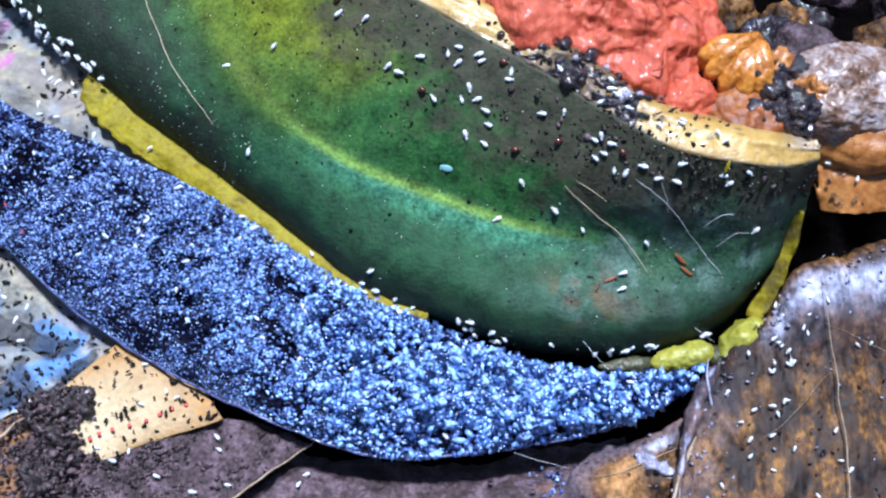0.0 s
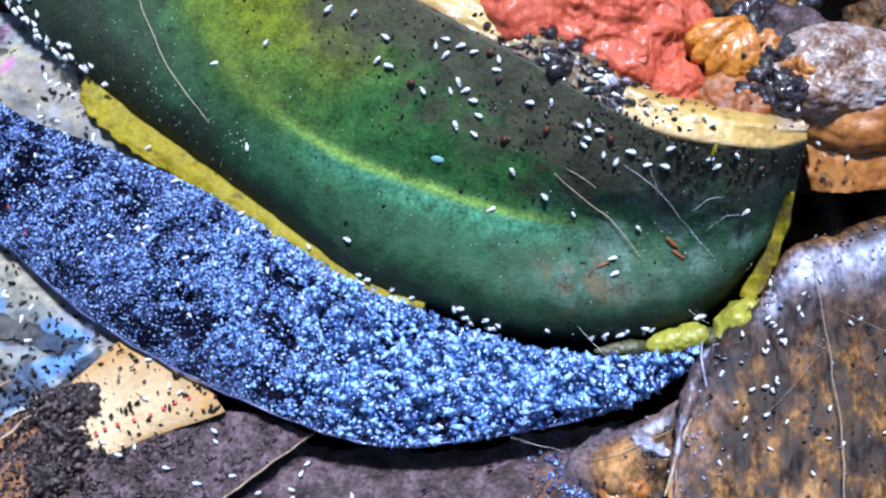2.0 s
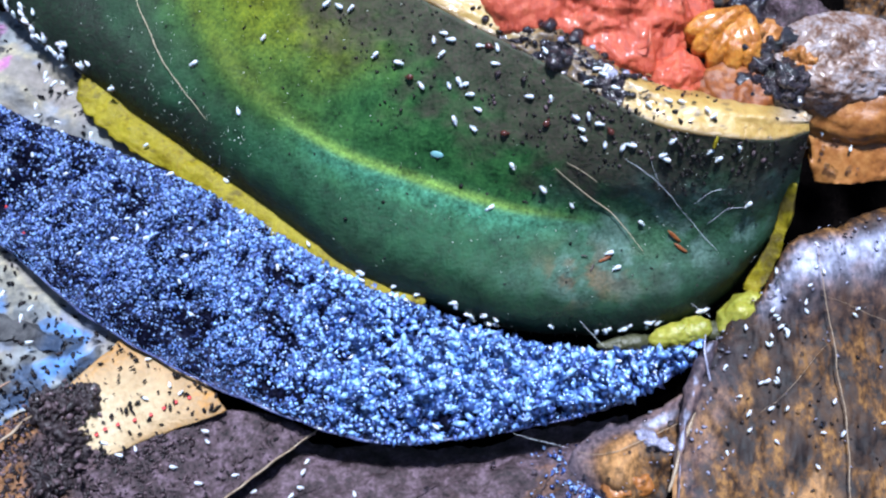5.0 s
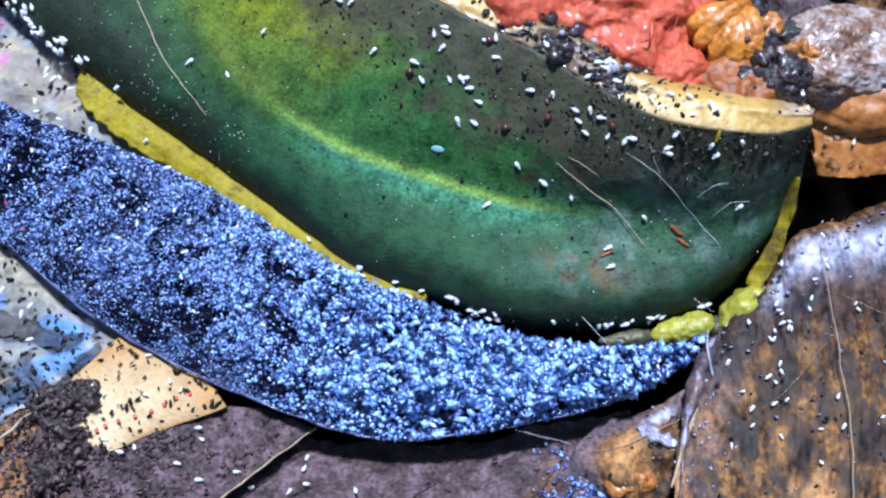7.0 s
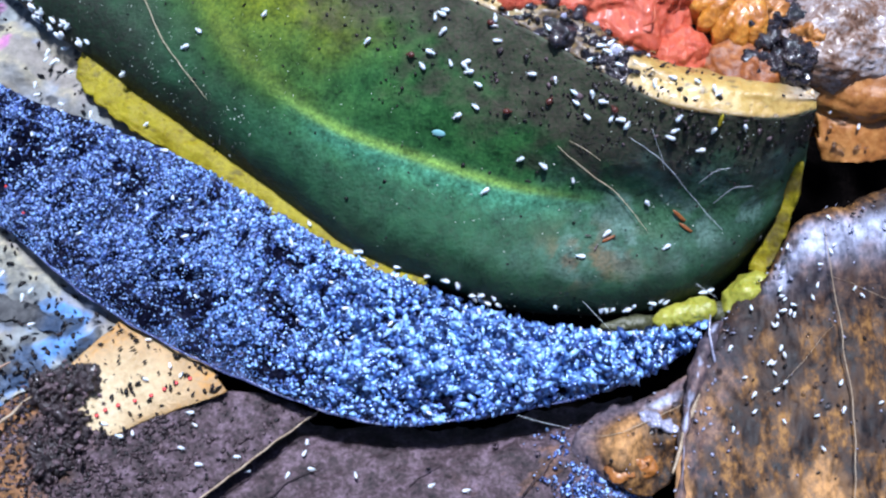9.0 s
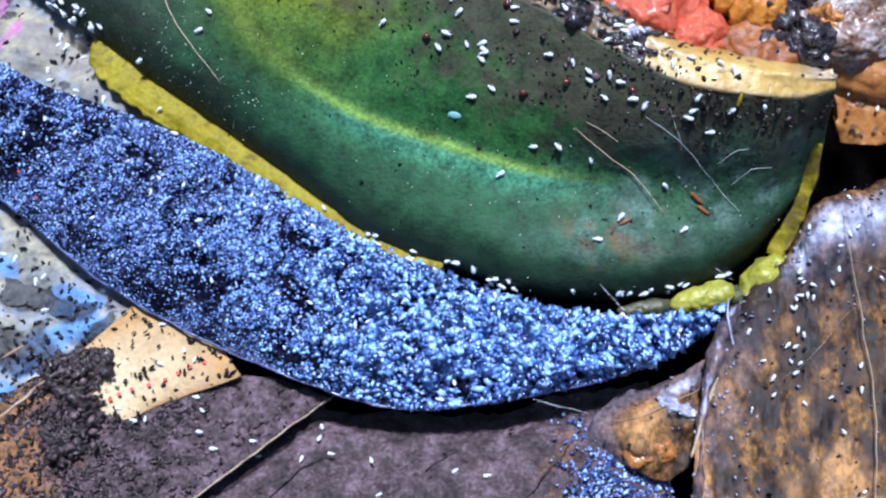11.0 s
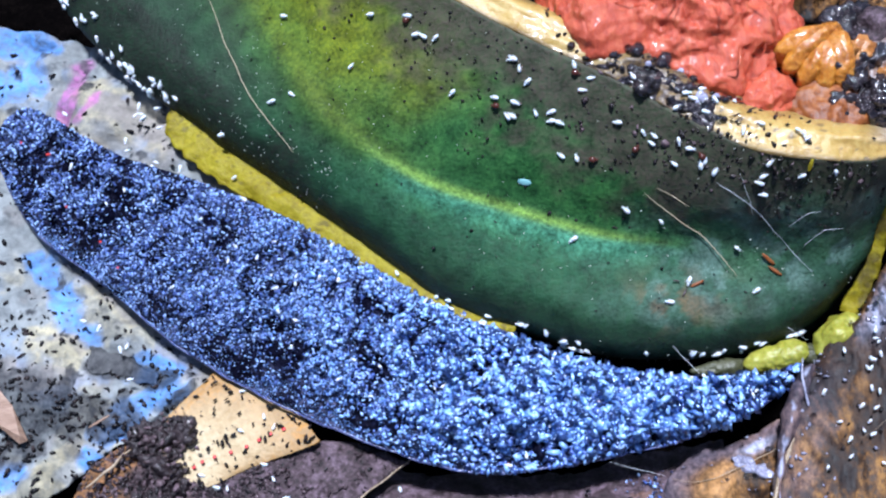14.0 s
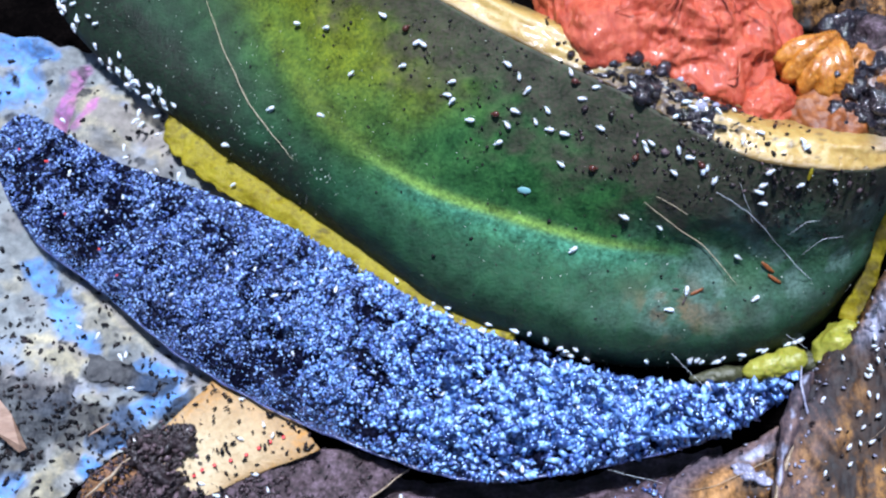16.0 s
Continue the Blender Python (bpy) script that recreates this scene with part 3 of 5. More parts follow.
# ---- green rind ----
def build_rind():
    rind = thing("fruit_rind", "green fruit rind with yellow cut edges and a grimy rim", "fruit rind")

    def relief(p, u, v):
        crease = bell(v, 0.60, 0.03) * 0.25 * step(u, 0.05, 0.25) * (1 - step(u, 0.62, 0.85))
        return crease + fractal(p, 9, 3) * 0.25 + fractal(p, 1.2, 2) * 0.05

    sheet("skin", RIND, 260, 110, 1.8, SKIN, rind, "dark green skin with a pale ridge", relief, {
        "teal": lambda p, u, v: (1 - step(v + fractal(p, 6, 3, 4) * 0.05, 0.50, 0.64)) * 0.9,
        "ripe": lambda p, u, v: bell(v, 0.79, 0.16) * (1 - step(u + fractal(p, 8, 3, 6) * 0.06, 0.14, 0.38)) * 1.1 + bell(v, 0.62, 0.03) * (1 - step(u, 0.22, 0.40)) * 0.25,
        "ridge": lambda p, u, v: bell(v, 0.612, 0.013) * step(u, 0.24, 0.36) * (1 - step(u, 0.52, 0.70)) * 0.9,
        # Highlight on the rounded fold below the ridge, painted as pale teal.
        "fold_highlight": lambda p, u, v: np.where(v < 0.60, bell(v, 0.60, 0.048), bell(v, 0.60, 0.008)) * step(u, 0.27, 0.38) * (1 - step(u, 0.58, 0.72)) * (0.9 + 0.5 * fractal(p, 1.0, 3, 8)),
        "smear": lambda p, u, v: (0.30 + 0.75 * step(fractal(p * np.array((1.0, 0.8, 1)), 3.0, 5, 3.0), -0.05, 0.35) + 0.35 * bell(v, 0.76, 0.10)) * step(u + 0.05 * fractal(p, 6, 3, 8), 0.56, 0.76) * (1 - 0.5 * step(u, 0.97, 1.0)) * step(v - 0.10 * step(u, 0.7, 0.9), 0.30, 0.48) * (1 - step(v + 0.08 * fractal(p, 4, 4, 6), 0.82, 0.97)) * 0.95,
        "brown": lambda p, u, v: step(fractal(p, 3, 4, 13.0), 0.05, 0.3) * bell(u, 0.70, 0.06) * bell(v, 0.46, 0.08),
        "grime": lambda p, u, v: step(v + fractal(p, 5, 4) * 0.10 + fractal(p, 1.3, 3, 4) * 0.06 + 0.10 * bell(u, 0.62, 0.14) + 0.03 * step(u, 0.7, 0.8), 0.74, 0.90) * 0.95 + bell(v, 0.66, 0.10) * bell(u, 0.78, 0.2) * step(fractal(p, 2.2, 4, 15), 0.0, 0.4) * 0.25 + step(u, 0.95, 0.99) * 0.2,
        # Shade of the underside put into the colour, plus the dark rotten left edge.
        "shade_and_rot": lambda p, u, v: (1 - step(v + fractal(p, 4, 3, 7) * 0.05 - 0.09 * step(u, 0.70, 0.90), 0.28, 0.51)) * 0.88
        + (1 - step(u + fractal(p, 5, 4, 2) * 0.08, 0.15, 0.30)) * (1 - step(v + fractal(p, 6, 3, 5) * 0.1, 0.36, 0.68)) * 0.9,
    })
    for u, v, size, turn in ((0.715, 0.519, 0.8, 30), (0.705, 0.494, 0.5, 70), (0.79, 0.60, 1.0, -40), (0.807, 0.562, 0.9, -35), (0.795, 0.437, 0.5, 10), (0.69, 0.52, 0.4, 0)):
        fv, ff = ball(8, 10)
        m = place_on(RIND, u, v, turn, 0.1)
        flat = (fv + 0.25 * fractal(fv * 3, 2, 3, u)[:, None] * fv) * np.array((0.95, 0.22, 0.12)) * size
        object_from("dirt_flake", flat @ np.array(m.to_3x3()).T + np.array(m.translation) / MM, ff, BROWN_PULP if size > 0.7 else SOIL_CRUMB, rind, "brown dirt flake")
    fv, ff = ball(8, 12)
    m = place_on(RIND, 0.4425, 0.6875, 10, 0.02)
    object_from("pale_spot", (fv * np.array((0.75, 0.38, 0.1))) @ np.array(m.to_3x3()).T + np.array(m.translation) / MM, ff, PALE_SPOT, rind, "pale blue-green spot")
    rim = sheet("upper_cut_edge", RIM, 200, 24, 1.2, RIM_FLESH, rind, "pale yellow cut edge speckled with dirt",
          lambda p, u, v: fractal(p, 3, 4) * 0.3 + bell(u, 0.47, 0.09) * fractal(p, 1.2, 3, 4) * 0.7,
          {"film": lambda p, u, v: step(u, 0.84, 0.94) * step(v, 0.3, 0.6),
           "dirt": lambda p, u, v: bell(u, 0.48, 0.075) * 1.1 + (fractal(p, 1.1, 4, 9) > 0.6) * 0.8 + (1 - step(v, 0.02, 0.12)) * 0.7 + step(v, 0.72, 0.95) * 0.6})
    crust = [[tuple(q + np.array((0, -0.1, 0.15))) for q in surface(RIM, np.linspace(0.40, 0.57, 9), [w])[0]] for w in (0.02, 0.2, 0.42, 0.6)]
    sheet("rotten_crust", crust, 110, 34, 0.3, DARK_WET, rim, "black wet rotten crust on the rim",
          lambda p, u, v: (fractal(p, 1.5, 4, 3) * 0.7 + 0.25) * np.clip(np.minimum(np.minimum(u, 1 - u), np.minimum(v, 1 - v)) * 5, 0, 1) - 0.25, ragged=1.1)
    sheet("lower_cut_edge", LOWER_EDGE, 160, 20, 0.7, RIND_FLESH, rind, "mustard yellow cut edge",
          lambda p, u, v: fractal(p, 2.5, 4) * 0.3 + 0.1 * np.sin(v * math.pi), {"dirt": lambda p, u, v: (fractal(p, 1.2, 3, 6) > 0.55) * 0.6}, ragged=0.65)
    sheet("side_cut_edge", SIDE_EDGE, 60, 10, 1.0, RIND_FLESH, rind, "yellow cut edge",
          lambda p, u, v: fractal(p, 2.0, 4) * 0.25, {"dirt": lambda p, u, v: step(fractal(p, 2.2, 3, 1), -0.2, 0.3) * 0.8}, ragged=0.3)
    lump("flesh_tab", (26.0, -10.9, 9.0), (3.7, 1.7, 1.5), (8, -8, 12), TAB_FLESH, rind, "lime yellow torn flesh", rough=0.35, size=2.5, seed=4)
    lump("flesh_tab", (33.4, -9.0, 10.0), (3.5, 2.5, 2.0), (10, -8, 22), TAB_FLESH, rind, "lime yellow torn flesh", rough=0.3, size=2.5, seed=9)
    lump("flesh_neck", (29.6, -10.4, 8.6), (2.4, 1.2, 1.0), (0, 0, 10), DARK_RIND, rind, "grey-green torn skin", rough=0.4, size=1.6, seed=2)
    lump("flesh_neck", (20.5, -11.2, 7.8), (3.6, 0.9, 0.8), (0, 0, 4), DARK_RIND, rind, "grey-green torn skin", rough=0.5, size=1.6, seed=6)
    scatter("dirt_specks", RIND, 11000, (0.15, 0.11, 0.045), CRUMB, rind, "black specks", lambda p, u, v: step(v, 0.62, 0.96) * (0.2 + 0.8 * step(u, 0.42, 0.62)) * (0.25 + step(fractal(p, 3, 4, 2), -0.1, 0.2)) + 0.02, 0.3, 3)
    scatter("dirt_grit", RIND, 900, (0.26, 0.17, 0.07), CRUMB, rind, "black crumbs", lambda p, u, v: step(v, 0.74, 0.94) * step(u, 0.45, 0.62) * (0.25 + step(fractal(p, 4, 3, 2), -0.1, 0.2)) + 0.01, 0.3, 23)
    scatter("grime_crust", RIND, 1500, (0.36, 0.26, 0.13), SOIL_CRUMB, rind, "dark brown soil crumbs stuck to the skin",
            lambda p, u, v: step(v + 0.05 * step(u, 0.6, 0.75), 0.80, 0.98) * step(u, 0.36, 0.5) * step(fractal(p, 2.5, 4, 31), -0.1, 0.3), 0.3, 27)
    scatter("dust_specks", RIND, 3400, (0.06, 0.05, 0.035), DUST, rind, "pale dust", lambda p, u, v: 0.09 + bell(v, 0.45, 0.12) * bell(u, 0.22, 0.07)
            + 0.25 * step(v, 0.72, 0.92) * step(u, 0.42, 0.6) + 0.25 * bell(v, 0.57, 0.05) * step(u, 0.3, 0.4) * (1 - step(u, 0.75, 0.85)), 0.3, 4)
    tube("flesh_drip", [tuple(spline(RIM[0], [0.765])[0]), tuple(surface(RIND, [0.767], [0.955])[0, 0] + np.array((0, -0.4, 0.3)))], 0.22, RIND_FLESH, rim, "hanging yellow flesh shred", steps=8)


# ---- fruit behind the rim ----
def build_fruit():
    centre = np.array((16.2, 22.0, 28.5))
    red = thing("fruit_flesh", "wet wrinkled red-orange fruit flesh behind the rind", "fruit flesh")
    lump("body", centre, (14.5, 12.5, 7), (8, 0, -12), RED_FLESH, red, rough=0.40, size=9, rings=150, around=220, creases=0.28, crease_size=7)
    lump("lobe", (24.6, 10.6, 26.4), (4.2, 3.6, 3.0), (0, 0, 30), RED_FLESH, red, rough=0.35, size=4, rings=60, around=80, seed=7, creases=0.3, crease_size=3)
    rng = random.Random(5)
    for _ in range(12):
        a, e = rng.uniform(-2.6, -0.5), rng.uniform(0.25, 1.15)
        way = []
        for k in range(4):
            d = Vector((math.cos(a + 0.06 * k) * math.cos(e + 0.1 * k) * 14.6, math.sin(a + 0.06 * k) * math.cos(e + 0.1 * k) * 12.6, math.sin(e + 0.1 * k) * 7.2))
            way.append(tuple(Vector(centre) + d * rng.uniform(0.97, 1.05)))
        tube("fibre", way, rng.uniform(0.06, 0.12), RED_FLESH, red, "red flesh fibre", steps=14, wave=0.1, seed=rng.random() * 9)
    pulp = thing("fruit_pulp", "glossy orange ribbed fruit pulp lobes with dark rot", "fruit pulp")
    spot = np.array((30.4, 15.0, 29.0))
    for k in range(5):
        fan = -2.9 + 0.36 * k
        d = np.array((math.cos(fan) * 2.6 + 1.2, math.sin(fan) * 2.6 + 1.5, 0.35 * math.sin(k * 1.9)))
        lump("lobe", spot + d, (1.7, 4.0, 2.6), (10, 0, math.degrees(fan) + 90), ORANGE_PULP, pulp, rough=0.16, size=3, rings=50, around=64, seed=3 + k, creases=0.3, crease_size=1.8)
    lump("flow", spot + np.array((0.8, -6.2, -1.9)), (5.2, 3.8, 2.2), (0, 0, -12), BROWN_PULP, pulp, "brown softened pulp", rough=0.35, size=3, rings=50, around=70, seed=13, creases=0.4)
    rot = thing("rotten_pulp", "black wet rotten pulp with bright glints", "rotten pulp")
    spot = np.array((28.9, 8.5, 30.0))
    for k in range(15):
        d = np.array((rng.uniform(1, 9.5), rng.uniform(-1.0, 6.0), rng.uniform(-2.6, -0.6)))
        lump("clot", spot + d, (rng.uniform(1.0, 2.8), rng.uniform(1.0, 2.2), rng.uniform(0.8, 1.5)), (rng.uniform(-20, 20), rng.uniform(-20, 20), rng.uniform(0, 90)), DARK_WET if k % 3 else AMBER_PEEL, rot, rough=0.8, size=1.3, rings=30, around=42, seed=6 + k)
    for k in range(20):
        u = rng.triangular(0.37, 0.585, 0.46)
        at = surface(RIM, [u], [rng.uniform(0.12, 0.72)])[0, 0] + np.array((0, 0.2, rng.uniform(-0.1, 0.35)))
        size = min(1.25, 0.3 * math.exp(abs(rng.gauss(0, 0.75))))
        # Every fourth clot is pale lavender, coloured to look like a glint.
        lump("clot", at, (size * 1.2, size, size * 0.9), (rng.uniform(-20, 20), rng.uniform(-20, 20), rng.uniform(0, 90)), DARK_WET if k % 4 else GLINT_LAVENDER, rot, rough=0.5, size=1.0, rings=20, around=28, seed=60 + k)
    mould = thing("rotten_fruit", "grey mouldy rotting fruit piece, wet and pitted", "rotten fruit")
    lump("body", np.array((43.2, 14.0, 26.0)), (10.5, 6.0, 4.4), (0, 0, 8), GREY_MOULD, mould, rough=0.28, size=6, rings=110, around=160, seed=9, creases=0.35, crease_size=0.9)
    lump("brown_patch", np.array((43.2, 14.0, 26.0)) + np.array((5, -3.0, -3.6)), (11, 5.4, 4.4), (0, 0, 4), AMBER_PEEL, mould, "amber brown rotten flesh", rough=0.16, size=6, rings=60, around=90, seed=19, creases=0.15, crease_size=3)
    heap = thing("rotten_scraps", "dark brown wet rotten scraps behind the fruit", "rotten scraps")
    for k in range(12):
        d = np.array((30 + k * 3.2 + rng.uniform(-2, 2), 24 + rng.uniform(-5, 9), rng.uniform(19, 26)))
        lump("scrap", d, (rng.uniform(2.5, 5), rng.uniform(2.5, 5), rng.uniform(2, 4)), (0, 0, rng.uniform(0, 90)), (VIOLET_LEAF, BROWN_LEAF, DARK_WET)[k % 3], heap, rough=0.5, size=2.5, rings=30, around=40, seed=30 + k)
    tagged(sheet("amber_peel", PEEL_AMBER, 90, 60, 11.0, AMBER_PEEL, None, "", lambda p, u, v: fractal(p, 6, 3) * 0.4 + fractal(p, 1.2, 3) * 0.06, ragged=0.4), "amber brown fruit peel, wet and soft", "fruit peel")


def build_droplets():
    """Water drops on the wet rotting things."""
    v, faces = ball(10, 14)
    drop = tagged(object_from("water_droplet", v * np.array((0.5, 0.42, 0.34)) + np.array((0, 0, 0.12)), faces, WATER), "tiny clear water droplet", "water droplet", "water droplets")
    rng = random.Random(14)
    made = 0
    for on, n, us, vs, lift in ((LEAF_BROWN, 14, (0.03, 0.7), (0.2, 0.85), 0.35), (PEEL_AMBER, 16, (0.02, 0.6), (0.05, 0.9), 0.4), (RIM, 12, (0.4, 0.62), (0.1, 0.8), 0.5), (LEAF_VIOLET, 6, (0.5, 0.95), (0.25, 0.8), 0.4), (LEAF_SMALL, 10, (0.1, 0.9), (0.1, 0.8), 0.3)):
        for _ in range(n):
            size = rng.uniform(0.4, 0.9)
            m = place_on(on, rng.uniform(*us), rng.uniform(*vs), rng.uniform(0, 180), lift)
            ob = drop if made == 0 else copy_thing(drop, m)
            ob.matrix_basis = m @ Matrix.Scale(size, 4)
            made += 1


def build_seeds():
    """Dark wet seeds lying along the dirty stretch of the rim."""
    v, faces = ball(10, 14)
    p = v * np.array((1.0, 0.8, 0.75)) * (1 + 0.06 * fractal(v * 3, 2, 3)[:, None])
    seed = tagged(object_from("seed", p * 0.95, faces, DARK_WET), "small black glossy wet seed on the rind's rim", "seed", "seeds along the rim")
    rng = random.Random(4)
    spots = [(0.375, 0.75, 1.3)] + [(rng.uniform(0.40, 0.58), rng.uniform(0.15, 1.0), rng.uniform(0.25, 0.6)) for _ in range(20)]
    for k, (u, w, size) in enumerate(spots):
        m = place_on(RIM, u, min(w, 0.9), rng.uniform(0, 180), 0.55 * size) @ Matrix.Scale(size, 4)
        if k == 0:
            seed.matrix_basis = m
        else:
            copy = copy_thing(seed, m)
            copy.scale = (size, size, size)


# ---- blackened strip ----
def pebbles(p, size, seed=0):
    """Rounded bumps packed side by side, from 0 to 1, at places p in mm."""
    q = np.asarray(p, float)[..., :2] / size
    cell = np.floor(q)
    best = np.full(q.shape[:-1], 9.0)
    for i in (-1, 0, 1):
        for j in (-1, 0, 1):
            c = cell + np.array((i, j))
            h = np.sin(c[..., 0] * 127.1 + c[..., 1] * 311.7 + seed) * 43758.5453
            k = np.sin(c[..., 0] * 269.5 + c[..., 1] * 183.3 + seed) * 43758.5453
            d = q - c - np.stack([h - np.floor(h), k - np.floor(k)], -1)
            best = np.minimum(best, (d ** 2).sum(-1))
    return 1 - best / 0.9


def strip_relief(p, u, v):
    """Lumps and hollows of the rotten strip, mm."""
    p = np.asarray(p, float)
    edge = np.clip(np.minimum(v * 5, (1 - v) * 12), 0.1, 1)
    dome = 1.5 * bell(u, 0.39, 0.035) * bell(v, 0.66, 0.13) - 1.5 * bell(u, 0.447, 0.024) * bell(v, 0.72, 0.15) - 0.8 * bell(u, 0.235, 0.03) * bell(v, 0.40, 0.14) - 0.9 * bell(u, 0.16, 0.03) * bell(v, 0.34, 0.16)
    turned = np.stack([p[..., 0] * 0.94 + p[..., 1] * 0.34, (p[..., 1] * 0.94 - p[..., 0] * 0.34) * 0.5, p[..., 2]], -1)
    drawn = fractal(turned, 1.9, 3, 1.5) * (0.5 + 0.9 * step(u, 0.42, 0.6)) * (1 - 0.75 * step(v, 0.76, 0.88))
    return (fractal(p, 5, 4, 1.5) * 1.1 + drawn + fractal(p, 1.7, 2, 6.5) * 0.75 + dome) * edge


# Hollows turned away from the light; gloss and grains are removed to blacken them.
SHADE_SPOTS = [((-55.1, 18.0), 3.2), ((-48.3, 12.0), 3.0), ((-47.0, 18.5), 1.8), ((-51.5, 9.3), 2.2), ((-31.5, -8.3), 2.8), ((-27.6, -7.2), 2.6), ((-43.5, 6.5), 1.6), ((-29.0, -3.2), 1.2), ((-59, 16), 2.0), ((-18.5, -2.5), 2.0)]


def shade_patches(p):
    """Matt black patches that imitate the strip's unlit hollows by dropping gloss and grains, 0 to 1."""
    p = np.asarray(p, float)
    rag = fractal(p, 2.6, 4, 7.7)
    out = step(fractal(p, 3.2, 4, 12.4) + 0.12 * (1 - step(p[..., 0], -52, -34)), 0.06, 0.32) * 0.9
    for (x, y), r in SHADE_SPOTS:
        out = np.maximum(out, 1 - step(np.hypot(p[..., 0] - x, p[..., 1] - y) + rag * 0.7 * r, 0.55 * r, 1.1 * r))
    return out


def build_strip():
    strip = thing("peel_strip", "blackened rotting peel strip crusted with blue-black grains, glints put into their colour", "rotten peel")

    def crust(p, u, v):
        edge = np.clip(np.minimum(v * 8, (1 - v) * 12), 0.1, 1)
        even = 1 - 0.6 * step(v, 0.76, 0.88)
        return strip_relief(p, u, v) + (pebbles(p, 0.55) * 0.25 + pebbles(p, 1.4, 3) * 0.55 * step(u, 0.35, 0.6)) * edge * even

    sheet("peel", STRIP, 1150, 250, 0.7, BLACK_PEEL, strip, "", crust, {"dull": lambda p, u, v: shade_patches(p)}, ragged=0.25)
    edge = [tuple(np.array(q) + np.array((0, -0.05, -0.1))) for q in spline(STRIP[-1], np.linspace(0.02, 0.98, 30))]
    tube("torn_edge", edge, 0.16, EDGE_PEEL, strip, "dark violet torn edge", steps=160, wave=0.18, sides=8)

    def size(u, v):
        f = 1.05 + 1.5 * step(u, 0.42, 0.75) - 0.30 * step(v, 0.74, 0.92)
        return (0.17 + 0.07 * step(u, 0.5, 0.8)) * f, 0.12 * f, 0.11 * f

    def clumps(p, u, v):
        """Grains gather on the lumps and leave the hollows bare."""
        high = strip_relief(p, u, v)
        return (0.35 + 0.7 * step(high, -0.5, 0.4)) * (1 - 0.9 * shade_patches(p)) * (1 - 0.8 * step(u, 0.91, 0.98))

    # Grain brightness is partly painted: the palest ones play the glints.
    scatter("grain_crust", STRIP, 10000, size, GRAINS, strip, "grains coloured blue for sky glints", lambda p, u, v: clumps(p, u, v) * (0.10 + step(u + fractal(p, 6, 4, 5.5) * 0.22, 0.34, 0.56)) * (1 - 0.7 * step(v, 0.76, 0.88)), 0.3, 5, 0.8, 0.4, relief=crust)
    scatter("dark_grain_crust", STRIP, 23000, lambda u, v: [q * 0.95 for q in size(u, v)], DARK_GRAINS, strip, "fine violet-black grains, the pale ones coloured as glints", lambda p, u, v: (0.05 + clumps(p, u, v) * (1 - 0.85 * step(u, 0.42, 0.66))) * (1 - 0.75 * step(v, 0.76, 0.86) * bell(u, 0.5, 0.16)), 0.3, 9, 0.8, 0.3, relief=crust)
    scatter("edge_crust", [STRIP[1], STRIP[2]], 5000, (0.09, 0.065, 0.06), GRAINS, strip, "fine glint-coloured grains along the torn edge",
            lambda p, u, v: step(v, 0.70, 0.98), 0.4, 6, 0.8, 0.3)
    rng = random.Random(8)
    v, faces = ball(6, 8)
    for k in range(9):
        u, w = rng.uniform(0.08, 0.8), rng.uniform(0.2, 0.85)
        m = place_on(STRIP, u, w, 0, 0.5)
        object_from("red_speck", v * 0.17 + np.array(m.translation) / MM, faces, RED_SPECK, strip, "tiny red speck")


# ---- litter under the strip ----
def paper_lift(p, u, v):
    """Folds of the crumpled paper, mm; flattened where the peel strip lies on it."""
    p = np.asarray(p)
    folds = np.abs(fractal(p, 15, 3, 2)) * 4.2 + np.abs(fractal(p, 5, 2, 6)) * 1.2 - 1.6
    free = step(v, 0.55, 0.75)
    return np.minimum(folds, 0.2 + 1.8 * free)


def streaks(p, lines, seed):
    """Ragged stains along straight lines: each line is two places (x, y) and a half width, mm."""
    p = np.asarray(p, float)
    rag = fractal(p, 2.2, 4, seed)
    out = 0
    for a, b, width in lines:
        a, along = np.array(a), np.array(b) - np.array(a)
        d = p[..., :2] - a
        s = np.clip((d @ along) / (along @ along), 0, 1)
        far = np.linalg.norm(d - s[..., None] * along, axis=-1) + rag * 0.6 * width
        out = np.maximum(out, 1 - step(far, 0.55 * width, 1.3 * width))
    return out


BLUE_INK = [((-58.1, 8.7), (-55.7, 4.4), 1.55), ((-55.7, 4.4), (-53, 0.1), 1.68), ((-51.5, -0.8), (-50.4, -2.3), 1.29), ((-45.9, -11.1), (-40.7, -9.2), 1.68), ((-47.5, -13.7), (-44.6, -11.5), 1.81), ((-44.7, -4.7), (-40.3, -6.8), 1.03), ((-49.3, -16.3), (-48.1, -18.6), 1.16), ((-70.7, 40.9), (-61.8, 39.1), 2.9), ((-69.4, 33.1), (-62.7, 35.3), 2.58), ((-60.4, -18.8), (-56.9, -18.2), 1.61)]
PINK_INK = [((-55.3, 34.7), (-57.6, 28.1), 1.42), ((-52.4, 30), (-54.9, 26.9), 0.71)]
SOILED = [((-63.6, -8), (-55.2, -9.3), 2.45), ((-54.9, -11.7), (-46.5, -11.7), 2.32), ((-49.4, -5.3), (-41.6, -7.7), 1.29), ((-62.1, -16.7), (-56.3, -15), 1.94), ((-49.9, -19.2), (-45.4, -16.1), 0.9), ((-43.5, -13.4), (-38.3, -8.9), 0.52)]
CREAM = [((-56.2, -2.3), (-50.7, -5.4), 2.06), ((-53.3, -18.1), (-47.6, -15.4), 2.32), ((-52.1, 6.1), (-46.2, 0.6), 1.29), ((-53.6, 30.3), (-43.5, 23.2), 2.58)]
